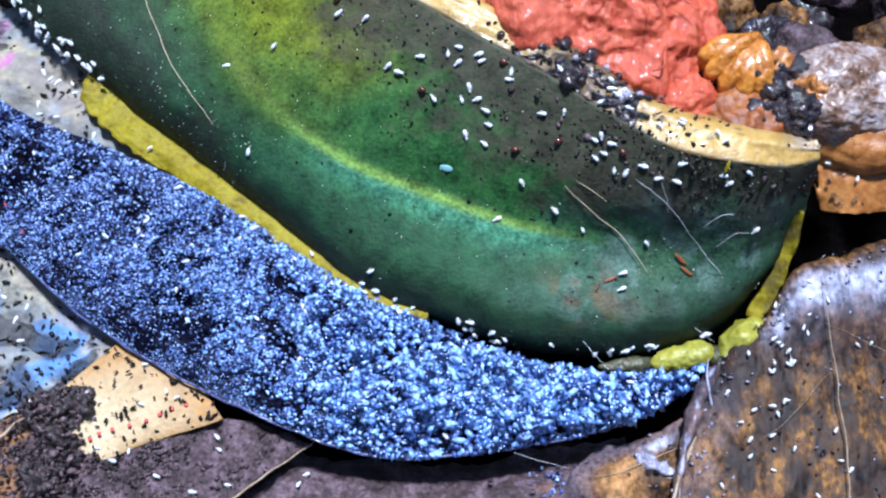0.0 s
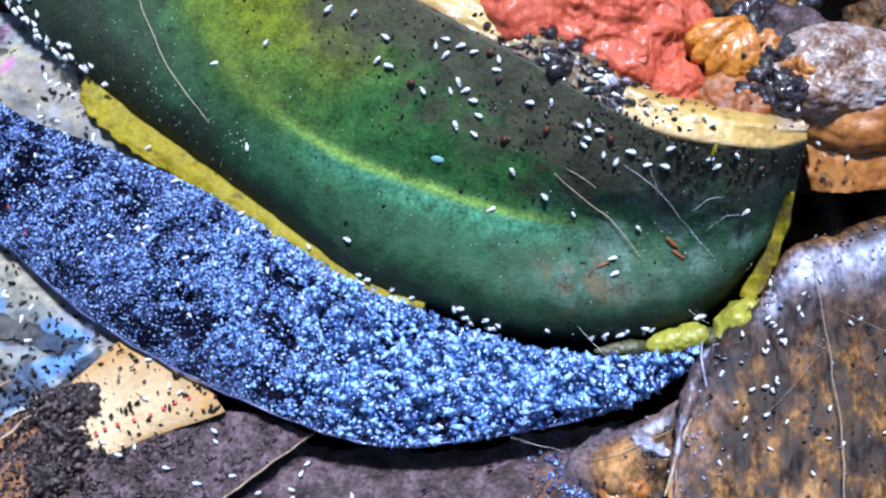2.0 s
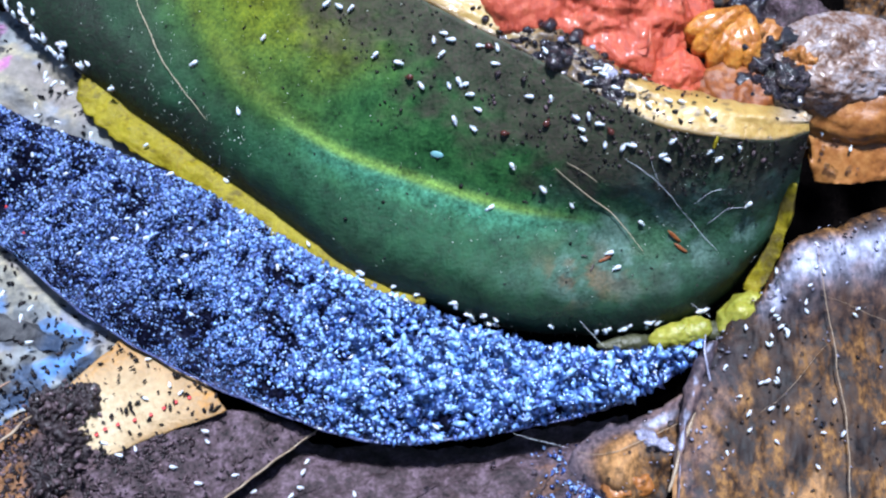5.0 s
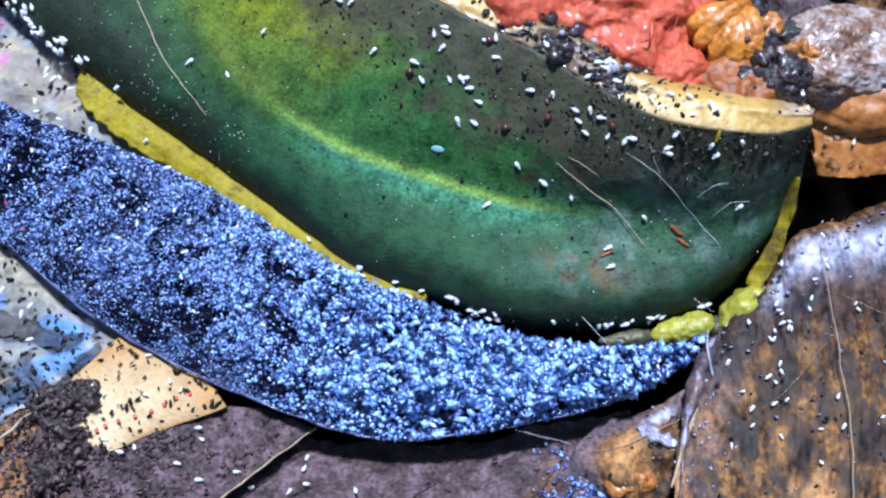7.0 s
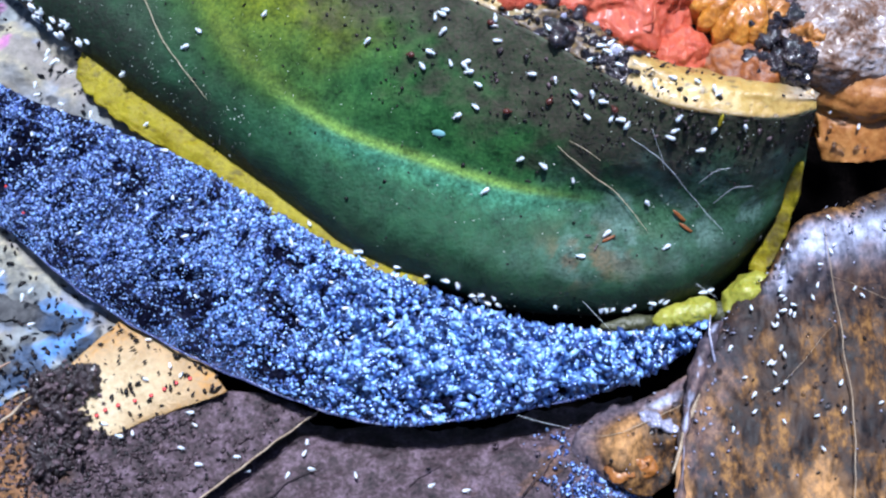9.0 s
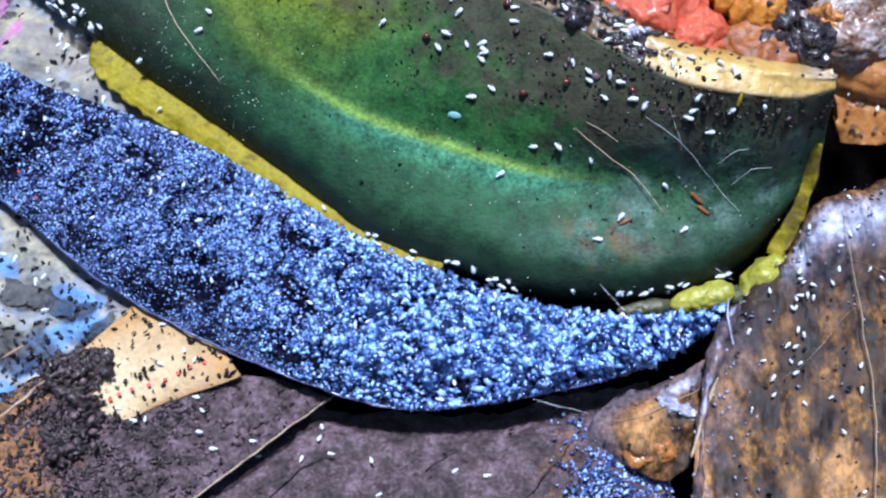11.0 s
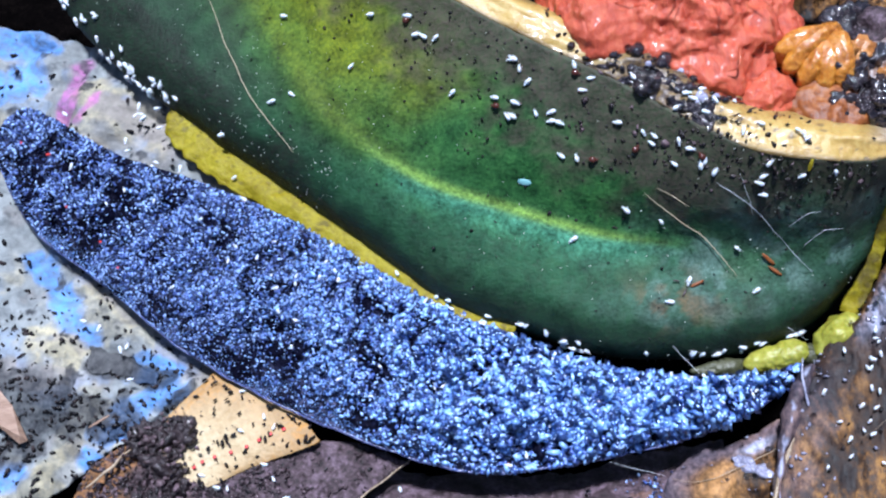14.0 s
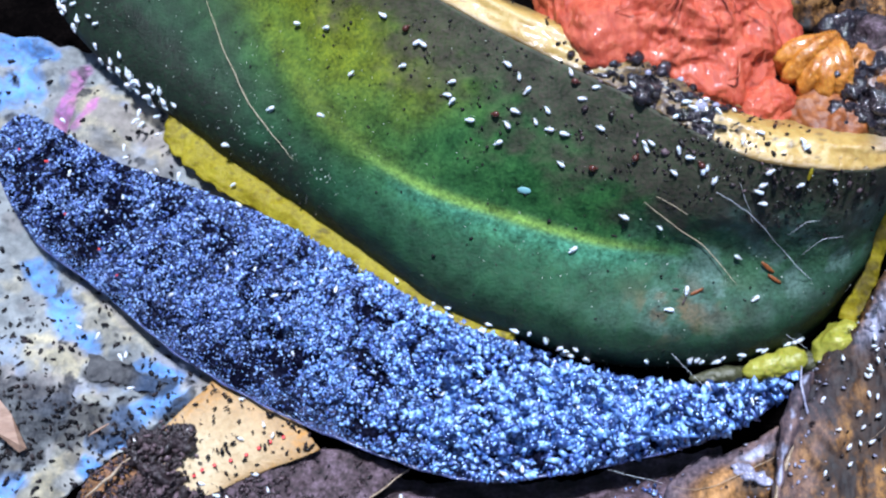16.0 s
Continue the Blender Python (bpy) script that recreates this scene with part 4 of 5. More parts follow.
GREYED = [((-64, -5.3), (-52.3, -7.8), 1.68), ((-54.3, 7.8), (-39.2, -4.7), 1.03), ((-41.8, -4.6), (-37.1, -7.6), 1.55), ((-51.3, 28.8), (-41.2, 21.4), 1.68)]


def build_litter():
    paper = thing("paper_scrap", "crumpled damp printed paper scrap, white, blue and pink", "paper scrap")
    sheet("paper_sheet", PAPER, 150, 170, 0.25, PAPER_INK, paper, "", lambda p, u, v: paper_lift(p, u, v) + fractal(p, 2, 3) * 0.15, {
        "blue": lambda p, u, v: streaks(p, BLUE_INK, 11) * 0.95 + step(fractal(p, 6, 4, 11), 0.2, 0.4) * 0.2,
        "pink": lambda p, u, v: streaks(p, PINK_INK, 13) * 0.65,
        "soil": lambda p, u, v: np.clip(streaks(p, SOILED, 17) * (1.05 + 0.5 * fractal(p, 1.6, 4, 22)) + step(fractal(p, 3, 5, 21), 0.5, 0.62) * 0.7, 0, 1) * 1.7,
        "grey": lambda p, u, v: np.maximum(streaks(p, GREYED, 19) * 1.4, step(fractal(p, 4, 4, 36) + 0.35 * (1 - step(v, 0.28, 0.42)), 0.3, 0.6) * 0.6),
        "cream": lambda p, u, v: 1.5 * np.maximum(streaks(p, CREAM, 23), 0.4 * step(fractal(p, 8, 4, 31), 0.1, 0.35)),
    }, ragged=0.5)
    flap = [[tuple(q + np.array((0, 0, h + float(paper_lift(q, 0, v))))) for q in surface(PAPER, np.linspace(0.48, 0.75, 5), [v])[0]] for v, h in ((0.64, 0.2), (0.67, 0.7), (0.715, 0.3))]
    sheet("folded_flap", flap, 50, 20, 0.2, PAPER_INK, paper, "dark folded paper flap", lambda p, u, v: fractal(p, 4, 4, 71) * 0.3,
          # The soil mask darkens the whole flap.
          {"soil": lambda p, u, v: 0.86 + 0.14 * step(fractal(p, 3, 3, 8), -0.1, 0.3), "blue": lambda p, u, v: step(u, 0.55, 0.8) * 0.8, "pink": lambda p, u, v: u * 0, "cream": lambda p, u, v: u * 0, "grey": lambda p, u, v: u * 0 + 0.6}, ragged=0.6)
    leaf = thing("tan_leaf", "pale tan leaf piece sprinkled with black crumbs and red dots", "leaf")
    for k in range(8):
        dot, df = ball(5, 7)
        m = place_on(TAN, 0.50 + 0.035 * k + 0.02 * math.sin(5 * k), 0.82 - 0.085 * k, 0, 0.3)
        object_from("red_dot", dot * np.array((0.24, 0.24, 0.1)) + np.array(m.translation) / MM, df, RED_SPECK, leaf, "tiny red fungal dot")
    tan = sheet("blade", TAN, 90, 80, 0.35, TAN_LEAF, leaf, "", lambda p, u, v: fractal(p, 9, 3) * 0.4 + fractal(p, 1.2, 3) * 0.06,
                {"rust": lambda p, u, v: (1 - step(v + 0.1 * fractal(p, 3, 3, 5), 0.0, 0.5)) * 0.75 + step(u, 0.6, 1.0) * 0.7 + (1 - step(u, 0.0, 0.3)) * 0.6 + step(fractal(p, 3.0, 3, 5), 0.2, 0.5) * 0.25}, ragged=0.08)
    low = thing("brown_leaf", "decayed violet-brown leaf with a pale raised edge", "leaf")
    sheet("blade", LEAF_LOW, 120, 110, 0.3, VIOLET_LEAF, low, "", lambda p, u, v: fractal(p, 6, 5, 4) * 0.7 + fractal(p, 1.4, 4, 8) * 0.40,
          {"amber": lambda p, u, v: (1 - step(u + fractal(p, 5, 4, 3) * 0.14, 0.16, 0.30))}, ragged=0.2)
    tube("edge_rib", [tuple(np.array(r[-1]) + np.array((0.2, 0, 0.2))) for r in LEAF_LOW], 0.13, LEAF_RIB, low, "pale leaf edge", steps=40, wave=0.2)
    tube("torn_edge", [(-48.7, -20.8, 3.4), (-46.5, -18.8, 3.4), (-44.2, -16.6, 3.4)], 0.2, LEAF_RIB, low, "pale torn leaf edge", steps=20, wave=0.25)
    violet = thing("violet_leaf", "dark violet-brown wet rotting leaf in shade", "leaf")
    for k in range(3):
        side = surface(LEAF_VIOLET, np.linspace(0.12 + 0.26 * k, 0.26 + 0.26 * k, 6), np.linspace(0.95, 0.45, 6))
        tube("vein", [tuple(side[i, i] + np.array((0, 0, 0.45))) for i in range(6)], 0.09, VIOLET_LEAF, violet, "", steps=20, wave=0.3, seed=k)
    sheet("blade", LEAF_VIOLET, 120, 70, 0.3, VIOLET_LEAF, violet, "", lambda p, u, v: fractal(p, 7, 5, 14) * 0.8 + fractal(p, 1.5, 4, 18) * 0.3,
                   {"amber": lambda p, u, v: (fractal(p, 4, 4, 44) > 0.4) * step(u, 0.5, 0.9) * 0.5}, ragged=0.3)
    brown = thing("wet_leaf", "wet brown rotting leaf with pale veins and a sheen painted along its curled edge", "leaf")
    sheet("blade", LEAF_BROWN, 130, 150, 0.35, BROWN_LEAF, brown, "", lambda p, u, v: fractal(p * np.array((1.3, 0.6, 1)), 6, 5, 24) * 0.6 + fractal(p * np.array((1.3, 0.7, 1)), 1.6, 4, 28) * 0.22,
          # Pale lavender and the grey beside it paint a sky reflection on the curl.
          {"painted_sheen": lambda p, u, v: np.clip(bell(v + 0.03 * fractal(p, 4, 3, 3), 0.325, 0.05) * step(u, 0.22, 0.42) * (0.8 + 0.8 * fractal(p, 2, 4, 7)), 0, 1),
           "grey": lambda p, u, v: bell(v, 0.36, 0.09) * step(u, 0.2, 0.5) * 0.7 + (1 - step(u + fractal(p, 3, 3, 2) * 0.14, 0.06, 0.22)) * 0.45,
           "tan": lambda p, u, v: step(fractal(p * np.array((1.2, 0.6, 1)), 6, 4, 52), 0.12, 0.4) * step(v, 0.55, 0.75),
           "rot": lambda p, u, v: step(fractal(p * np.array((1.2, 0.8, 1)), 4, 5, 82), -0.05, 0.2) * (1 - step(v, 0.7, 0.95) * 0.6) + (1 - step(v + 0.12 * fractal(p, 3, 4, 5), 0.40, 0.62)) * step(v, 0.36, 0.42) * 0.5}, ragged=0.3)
    rib = surface(LEAF_BROWN, [0.70], np.linspace(0.28, 0.98, 8))[:, 0] + np.array((0, -0.3, 1.0))
    main = tube("vein", [tuple(q) for q in rib], 0.065, LEAF_RIB, brown, "pale straw vein", steps=60, wave=0.14)
    for k in range(2):
        side = surface(LEAF_BROWN, np.linspace(0.69, 0.30 if k % 2 else 0.95, 6), np.linspace(0.42 + 0.1 * k, 0.52 + 0.1 * k, 6))
        tube("side_vein", [tuple(side[i, i] + np.array((0, -0.2, 0.55))) for i in range(6)], 0.022, LEAF_RIB, main, "", steps=24, wave=0.15, seed=k)
    fold = surface(LEAF_BROWN, [0.03], np.linspace(0.30, 0.95, 8))[:, 0] + np.array((0, 0, 0.4))
    folded = [[tuple(q + np.array(d) * (0.6 + 0.4 * math.sin(k))) for k, q in enumerate(fold)] for d in ((-1.7, -0.2, -0.9), (-0.9, 0, 0.5), (-0.1, 0.1, 0.5), (0.7, 0.1, -0.3))]
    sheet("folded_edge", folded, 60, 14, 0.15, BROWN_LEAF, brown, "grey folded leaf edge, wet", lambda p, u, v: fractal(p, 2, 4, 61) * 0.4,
          # A pale stripe stands in for the wet highlight along the fold.
          {"grey": lambda p, u, v: 0.9 - 0.5 * u, "painted_sheen": lambda p, u, v: bell(v, 0.4, 0.15) * (fractal(p, 2, 3, 5) > 0) * 0.8}, ragged=0.2)
    tube("stalk", [(27.0, -18.0, 8.9), (25.8, -20.6, 8.3), (24.3, -23.7, 7.4), (22.6, -28.0, 6.6)], 0.30, LEAF_RIB, brown, "pale leaf stalk", steps=40, wave=0.15)
    tube("silver_fold", [(28.0, -12.0, 11.2), (27.8, -14.5, 10.7), (28.1, -17.4, 9.8), (27.3, -19.0, 8.8)], 0.15, GLINT_LAVENDER, brown, "silvery wet fold", steps=40, wave=0.35)
    small = thing("curled_leaf", "small curled tan-brown leaf scrap, wet", "leaf")
    mid = surface(LEAF_SMALL, np.linspace(0.05, 0.95, 6), [0.45])[0] + np.array((0, 0, 0.45))
    # Added pale lump in place of the white glint on the scrap.
    lump("glint_lump", (22.2, -21.9, 5.7), (2.4, 0.75, 0.28), (0, -8, -27), GLINT_LAVENDER, small, "pale lump standing in for a wet glint", rough=2.2, size=1.0, seed=8)
    lump("amber_bulge", (19.2, -25.0, 3.3), (3.1, 2.7, 1.5), (0, 0, 20), AMBER_PEEL, small, "amber brown bulge", rough=0.55, size=2.2, seed=5, creases=0.3, crease_size=1.2)
    tube("midrib", [tuple(q) for q in mid], 0.05, LEAF_RIB, small, "pale midrib", steps=24, wave=0.4, seed=5)
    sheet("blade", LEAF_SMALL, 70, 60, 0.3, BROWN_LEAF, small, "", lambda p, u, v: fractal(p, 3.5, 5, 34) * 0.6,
                  # Pale streak painted where the scrap catches the light.
                  {"painted_sheen": lambda p, u, v: bell(u, 0.62, 0.12) * bell(v - 0.25 * (u - 0.62), 0.28, 0.06) * 1.2, "grey": lambda p, u, v: bell(v, 0.12, 0.16) + (1 - step(u, 0.08, 0.3)), "tan": lambda p, u, v: bell(u, 0.4, 0.2) * bell(v, 0.55, 0.25) * 1.2}, ragged=0.4)


def build_crumbs():
    tagged(scatter("paper_crumbs", PAPER, 2300, (0.34, 0.18, 0.13), CRUMB, None, "black soil crumbs strewn over the paper scrap",
                   lambda p, u, v: step(u, 0.12, 0.22) * (0.05 + 0.30 * step(v, 0.45, 0.65) + 0.9 * streaks(p, SOILED, 17) + 0.25 * step(fractal(p, 5, 4, 41) + 0.4 * (v - 0.6), 0.1, 0.4)), 0.3, 11, relief=paper_lift), category="soil crumbs")
    tagged(scatter("leaf_crumbs", TAN, 120, (0.26, 0.14, 0.09), CRUMB, None, "black soil crumbs strewn over the tan leaf", None, 0.3, 12, relief=lambda p, u, v: 0.25), category="soil crumbs")
    heap = np.array((-41.3, -16.6, 3.0))
    clump = thing("soil_clump", "dark brown crumbly soil clump between the leaves", "soil clump")
    ridge = [heap + np.array(d) for d in ((2.2, 1.6, 0.3), (-1.2, 1.2, 0.2), (0.6, -1.4, 0.2), (1.0, -4.4, -0.1), (-0.6, -7.0, -0.4))]
    for k, spot in enumerate(ridge):
        lump("core", spot, (1.9 + 0.5 * math.sin(k + 0.6), 2.1, 0.9), (0, 0, 60), SOIL_CRUMB, clump, rough=1.4, size=1.6, rings=40, around=60, seed=12 + k, creases=0.6, crease_size=1.2)
    rng = np.random.default_rng(17)
    base, faces0 = OCTA
    verts, faces = [], []
    for _ in range(420):
        spot = ridge[rng.integers(0, 5)] + rng.normal(0, 1, 3) * np.array((1.35, 1.25, 0.4)) + np.array((0, 0, 0.7))
        r = np.array(Euler(rng.uniform(0, 6, 3)).to_matrix())
        o = len(verts)
        verts.extend((base * np.array((0.34, 0.20, 0.16)) * math.exp(rng.normal(0, 0.45))) @ r.T + spot)
        faces.extend((a + o, b + o, c + o) for a, b, c in faces0)
    tagged(object_from("crumb_layer", np.array(verts), faces, SOIL_CRUMB, clump, "loose soil crumbs"), kind="stuff")
    tagged(scatter("leaf_soil", LEAF_LOW, 4200, (0.27, 0.16, 0.09), SOIL_CRUMB, None, "fine soil crumbs on the violet-brown leaf", lambda p, u, v: (0.10 + 0.9 * (1 - step(u + 0.15 * fractal(p, 3, 4, 6), 0.35, 0.75))) * (0.3 + step(fractal(p, 2, 4, 9), -0.2, 0.2)), 0.4, 13, 0.9, relief=lambda p, u, v: fractal(p, 6, 5, 4) * 0.7), category="soil crumbs")
    tagged(scatter("wet_specks", LEAF_BROWN, 220, (0.18, 0.12, 0.1), CRUMB, None, "small dark wet crumbs on the brown leaf", None, 0.3, 14), category="soil crumbs")
    tagged(scatter("rim_crumbs", RIM, 1100, (0.24, 0.15, 0.13), CRUMB, None, "black crumbs strewn along the rind's rim",
                   lambda p, u, v: 0.06 + bell(u, 0.48, 0.085) + 0.55 * bell(u, 0.61, 0.06), 0.4, 15), category="soil crumbs")
    tagged(scatter("blue_grain_patch", LEAF_VIOLET, 5200, (0.19, 0.14, 0.10), DARK_GRAINS, None, "blue-black grains on the violet leaf, the pale ones coloured as glints",
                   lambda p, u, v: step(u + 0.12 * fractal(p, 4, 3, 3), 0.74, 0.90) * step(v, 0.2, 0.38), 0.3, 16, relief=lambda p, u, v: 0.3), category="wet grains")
    # Pale flakes added on both leaves to play the wet glints.
    tagged(scatter("leaf_glint_flakes", LEAF_BROWN, 380, (0.21, 0.14, 0.06), GLINT_LAVENDER, None, "lavender flakes standing in for wet glints on the brown leaf",
                   lambda p, u, v: 0.10 + 0.6 * bell(v, 0.30, 0.07) + 0.6 * (1 - step(u, 0.1, 0.3)) * step(v, 0.2, 0.3), 0.3, 18, relief=lambda p, u, v: 0.25), category="wet grains")
    tagged(scatter("scrap_glint_flakes", LEAF_SMALL, 24, (0.18, 0.11, 0.05), GLINT_LAVENDER, None, "lavender flakes standing in for wet glints on the curled leaf", None, 0.3, 19, relief=lambda p, u, v: 0.2), category="wet grains")
    tagged(tube("twig", [(-48.9, -14.2, 4.2), (-46.7, -13.0, 4.6)], 0.17, WOOD, steps=8), "thin pinkish twig on the paper scrap", "twig")
    v, faces = ball(6, 8)
    p = np.sign(v) * np.abs(v) ** 0.5 * np.array((0.75, 0.7, 0.6))
    tagged(object_from("pale_crumb", p + np.array((17.4, -26.3, 2.6)), faces, DUST), "pale beige crumb on a dark leaf", "crumb")
    wood = np.array((-58.2, -12.6, 3.0))
    b = np.array([(-6, -1.2, -0.6), (3, -0.5, -0.3), (-6, 1.6, -0.6), (-6, -0.8, 0.9), (-6, 1.2, 1.0), (3.2, 0.4, -0.3), (2.6, 0.0, 0.5), (-1, -1.3, 0.5), (-1, 1.3, 0.6)])
    turn = np.array(Euler((0, 0, radians(-50))).to_matrix())
    tagged(object_from("wood_splinter", b @ turn.T + wood, [(0, 1, 7, 3), (1, 6, 7), (3, 7, 8, 4), (7, 6, 8), (6, 5, 8), (5, 2, 4, 8), (1, 5, 6), (0, 2, 5, 1), (0, 3, 4, 2)], WOOD, smooth=False),
           "torn pinkish wood splinter on the paper", "wood splinter")


# ---- threads ----
def build_threads():
    def on_rind(uvs, lift=0.25):
        return [tuple(Vector(place_on(RIND, u, v, 0, lift).translation) / MM) for u, v in uvs]
    for uvs, r, mat, label in THREADS:
        tagged(tube("fine_thread", on_rind(uvs), r, mat, steps=40, wave=0.12, seed=len(uvs) + r), label, "thread", "threads on the rind")
    for points, label in SILKS:
        tagged(tube("silk_thread", points, 0.02, SILK, steps=30, wave=0.08), label, "thread", "silk threads")


THREADS = [
    ([(0.0925, 0.5438), (0.135, 0.5188), (0.185, 0.4938), (0.2175, 0.4813), (0.25, 0.4563)], 0.05, HAIR, "long pale bristle lying on the green skin"),
    ([(0.57, 0.7688), (0.63, 0.7188), (0.6975, 0.65), (0.7575, 0.5438)], 0.05, HAIR, "long pale bristle lying on the green skin"),
    ([(0.5775, 0.7938), (0.61, 0.7812), (0.64, 0.7625)], 0.038, HAIR, "short pale bristle lying on the green skin"),
    ([(0.6475, 0.8625), (0.71, 0.8125), (0.79, 0.6875)], 0.026, SILK, "fine white thread stuck to the green skin"),
    ([(0.79, 0.6875), (0.86, 0.5563), (0.945, 0.125)], 0.024, SILK, "fine white thread stuck to the green skin"),
    ([(0.2925, 0.1438), (0.2825, 0.3563)], 0.024, SILK, "short white thread on the green skin"),
    ([(0.79, 0.7375), (0.8075, 0.7875), (0.83, 0.8)], 0.02, SILK, "short white thread on the green skin"),
    ([(0.8325, 0.6562), (0.8525, 0.7188), (0.89, 0.7125)], 0.02, SILK, "short white thread on the green skin"),
    ([(0.67, 0.9125), (0.71, 0.825), (0.73, 0.7688)], 0.018, SILK, "fine white thread stuck to the green skin"),
]
SILKS = [
    ([(12.8, -8.2, 11.5), (15.1, -10.5, 10.5), (17.5, -13.3, 10)], "taut white silk thread below the rind"),
    ([(7.1, -20.4, 5), (9.7, -21.3, 5), (12.7, -22.6, 6)], "taut white silk thread below the peel strip"),
    ([(24.3, -7.1, 13), (26.7, -8.5, 12), (29.1, -9.9, 11)], "taut white silk thread below the rind"),
    ([(18.9, -6.9, 12), (19.4, -8.1, 11), (20.1, -9.2, 10)], "short white silk thread below the rind"),
]


# ---- springtails ----
def build_springtail():
    tail = thing("springtail", "tiny white springtail crawling over the rotting fruit and litter", "springtail", "springtails")
    v, faces = ball(10, 10)
    body = v * np.array((0.56, 0.33, 0.30))
    body[:, 1:] *= (1 + 0.10 * np.cos(body[:, 0:1] * 16)) * (1 - 0.25 * body[:, 0:1])
    object_from("body", body + np.array((-0.08, 0, 0.30)), faces, WHITE_BODY, tail)
    h, hf = ball(7, 8)
    head = object_from("head", h * np.array((0.20, 0.19, 0.18)) + np.array((0.54, 0, 0.27)), hf, WHITE_BODY, tail)
    for side in (1, -1):
        tube("antenna", [(0.68, 0.07 * side, 0.30), (0.78, 0.12 * side, 0.33), (0.88, 0.16 * side, 0.28)], 0.03, WHITE_BODY, head, steps=5, sides=5)
        for x in (0.32, 0.10, -0.12):
            tube("leg", [(x, 0.16 * side, 0.16), (x + 0.04, 0.36 * side, 0.14), (x, 0.42 * side, 0.0)], 0.03, WHITE_BODY, tail, steps=4, sides=4)
    return tail


SIZE = 0.72
SURFACES = {"rind": RIND, "rim": RIM, "edge": LOWER_EDGE, "strip": STRIP, "paper": PAPER, "tan": TAN, "low": LEAF_LOW, "violet": LEAF_VIOLET, "leaf": LEAF_BROWN, "peel": PEEL_AMBER}
LIFTS = {"rind": 0.05, "rim": 0.15, "edge": 0.3, "strip": 0.35, "paper": 1.0, "tan": 0.2, "low": 0.4, "violet": 0.4, "leaf": 0.3, "peel": 0.3}


def crowd():
    """Where the springtails start: surface, u, v, heading, size."""
    rng = random.Random(21)
    out = []

    def add(on, n, us, vs, size=(0.75, 1.1)):
        for _ in range(n):
            out.append((on, rng.triangular(*us), rng.triangular(*vs), rng.uniform(-180, 180), rng.uniform(*size)))

    add("rind", 20, (0.12, 0.97, 0.6), (0.82, 0.99, 0.97))
    add("rind", 6, (0.05, 0.95, 0.5), (0.4, 0.8, 0.7))
    add("rind", 40, (0.02, 0.23, 0.13), (0.17, 0.33, 0.20), (0.9, 1.3))
    add("rind", 26, (0.42, 0.97, 0.7), (0.17, 0.30, 0.2))
    add("edge", 8, (0.0, 1.0, 0.5), (0.1, 1.0, 0.9), (0.6, 0.9))
    add("rim", 14, (0.3, 0.9, 0.5), (0.05, 0.8, 0.3))
    add("strip", 95, (0.1, 0.99, 0.8), (0.03, 0.95, 0.35), (0.55, 0.9))
    add("strip", 34, (0.3, 0.99, 0.8), (0.0, 0.12, 0.04), (0.6, 1.0))
    add("paper", 10, (0.2, 0.95, 0.5), (0.05, 0.95, 0.3))
    add("paper", 10, (0.5, 0.8, 0.65), (0.08, 0.28, 0.15))
    add("tan", 4, (0.1, 0.9, 0.5), (0.1, 0.5, 0.3), (0.6, 0.8))
    add("low", 8, (0.3, 0.98, 0.9), (0.05, 0.7, 0.2), (0.6, 0.9))
    add("violet", 9, (0.1, 0.9, 0.3), (0.25, 0.8, 0.4), (0.6, 0.9))
    add("leaf", 44, (0.02, 0.95, 0.35), (0.2, 0.95, 0.4), (0.5, 0.8))
    add("peel", 8, (0.05, 0.6, 0.2), (0.1, 0.8, 0.4), (0.6, 0.9))
    return out


def build_mites():
    mite = thing("mite", "tiny round brown mite on the green rind", "mite", "mites on the rind")
    v, faces = ball(8, 10)
    object_from("body", v * np.array((0.42, 0.36, 0.32)) + np.array((0, 0, 0.28)), faces, MITE_BODY, mite)
    object_from("head", v * np.array((0.16, 0.14, 0.12)) + np.array((0.45, 0, 0.2)), faces, MITE_BODY, mite)
    for k, (u, v, heading) in enumerate(MITES):
        m = place_on(RIND, u, v, heading)
        if k == 0:
            mite.matrix_basis = m
        else:
            copy_thing(mite, m)


MITES = [(0.4875, 0.8, 20), (0.5175, 0.8688, 80), (0.4, 0.975, 10), (0.21, 0.8938, 70), (0.595, 0.925, 150), (0.3525, 0.8313, 200)]

build_ground()
build_rind()
build_fruit()
build_seeds()
build_droplets()
build_strip()
build_litter()
build_crumbs()
build_threads()
build_mites()
first = build_springtail()
CROWD = crowd()
KNOWN_WAYS = 25
springtails = []
for k in range(KNOWN_WAYS + len(CROWD)):
    springtails.append(first if k == 0 else copy_thing(first, Matrix()))


def crawl(ob, on, size, way, lift=0.05):
    """A springtail's way over a surface: rows of seconds, u, v and heading."""
    walk(ob, [(t, place_on(on, u, v, heading, lift)) for t, u, v, heading in way])
    ob.scale = (size * SIZE, size * SIZE, size * SIZE)


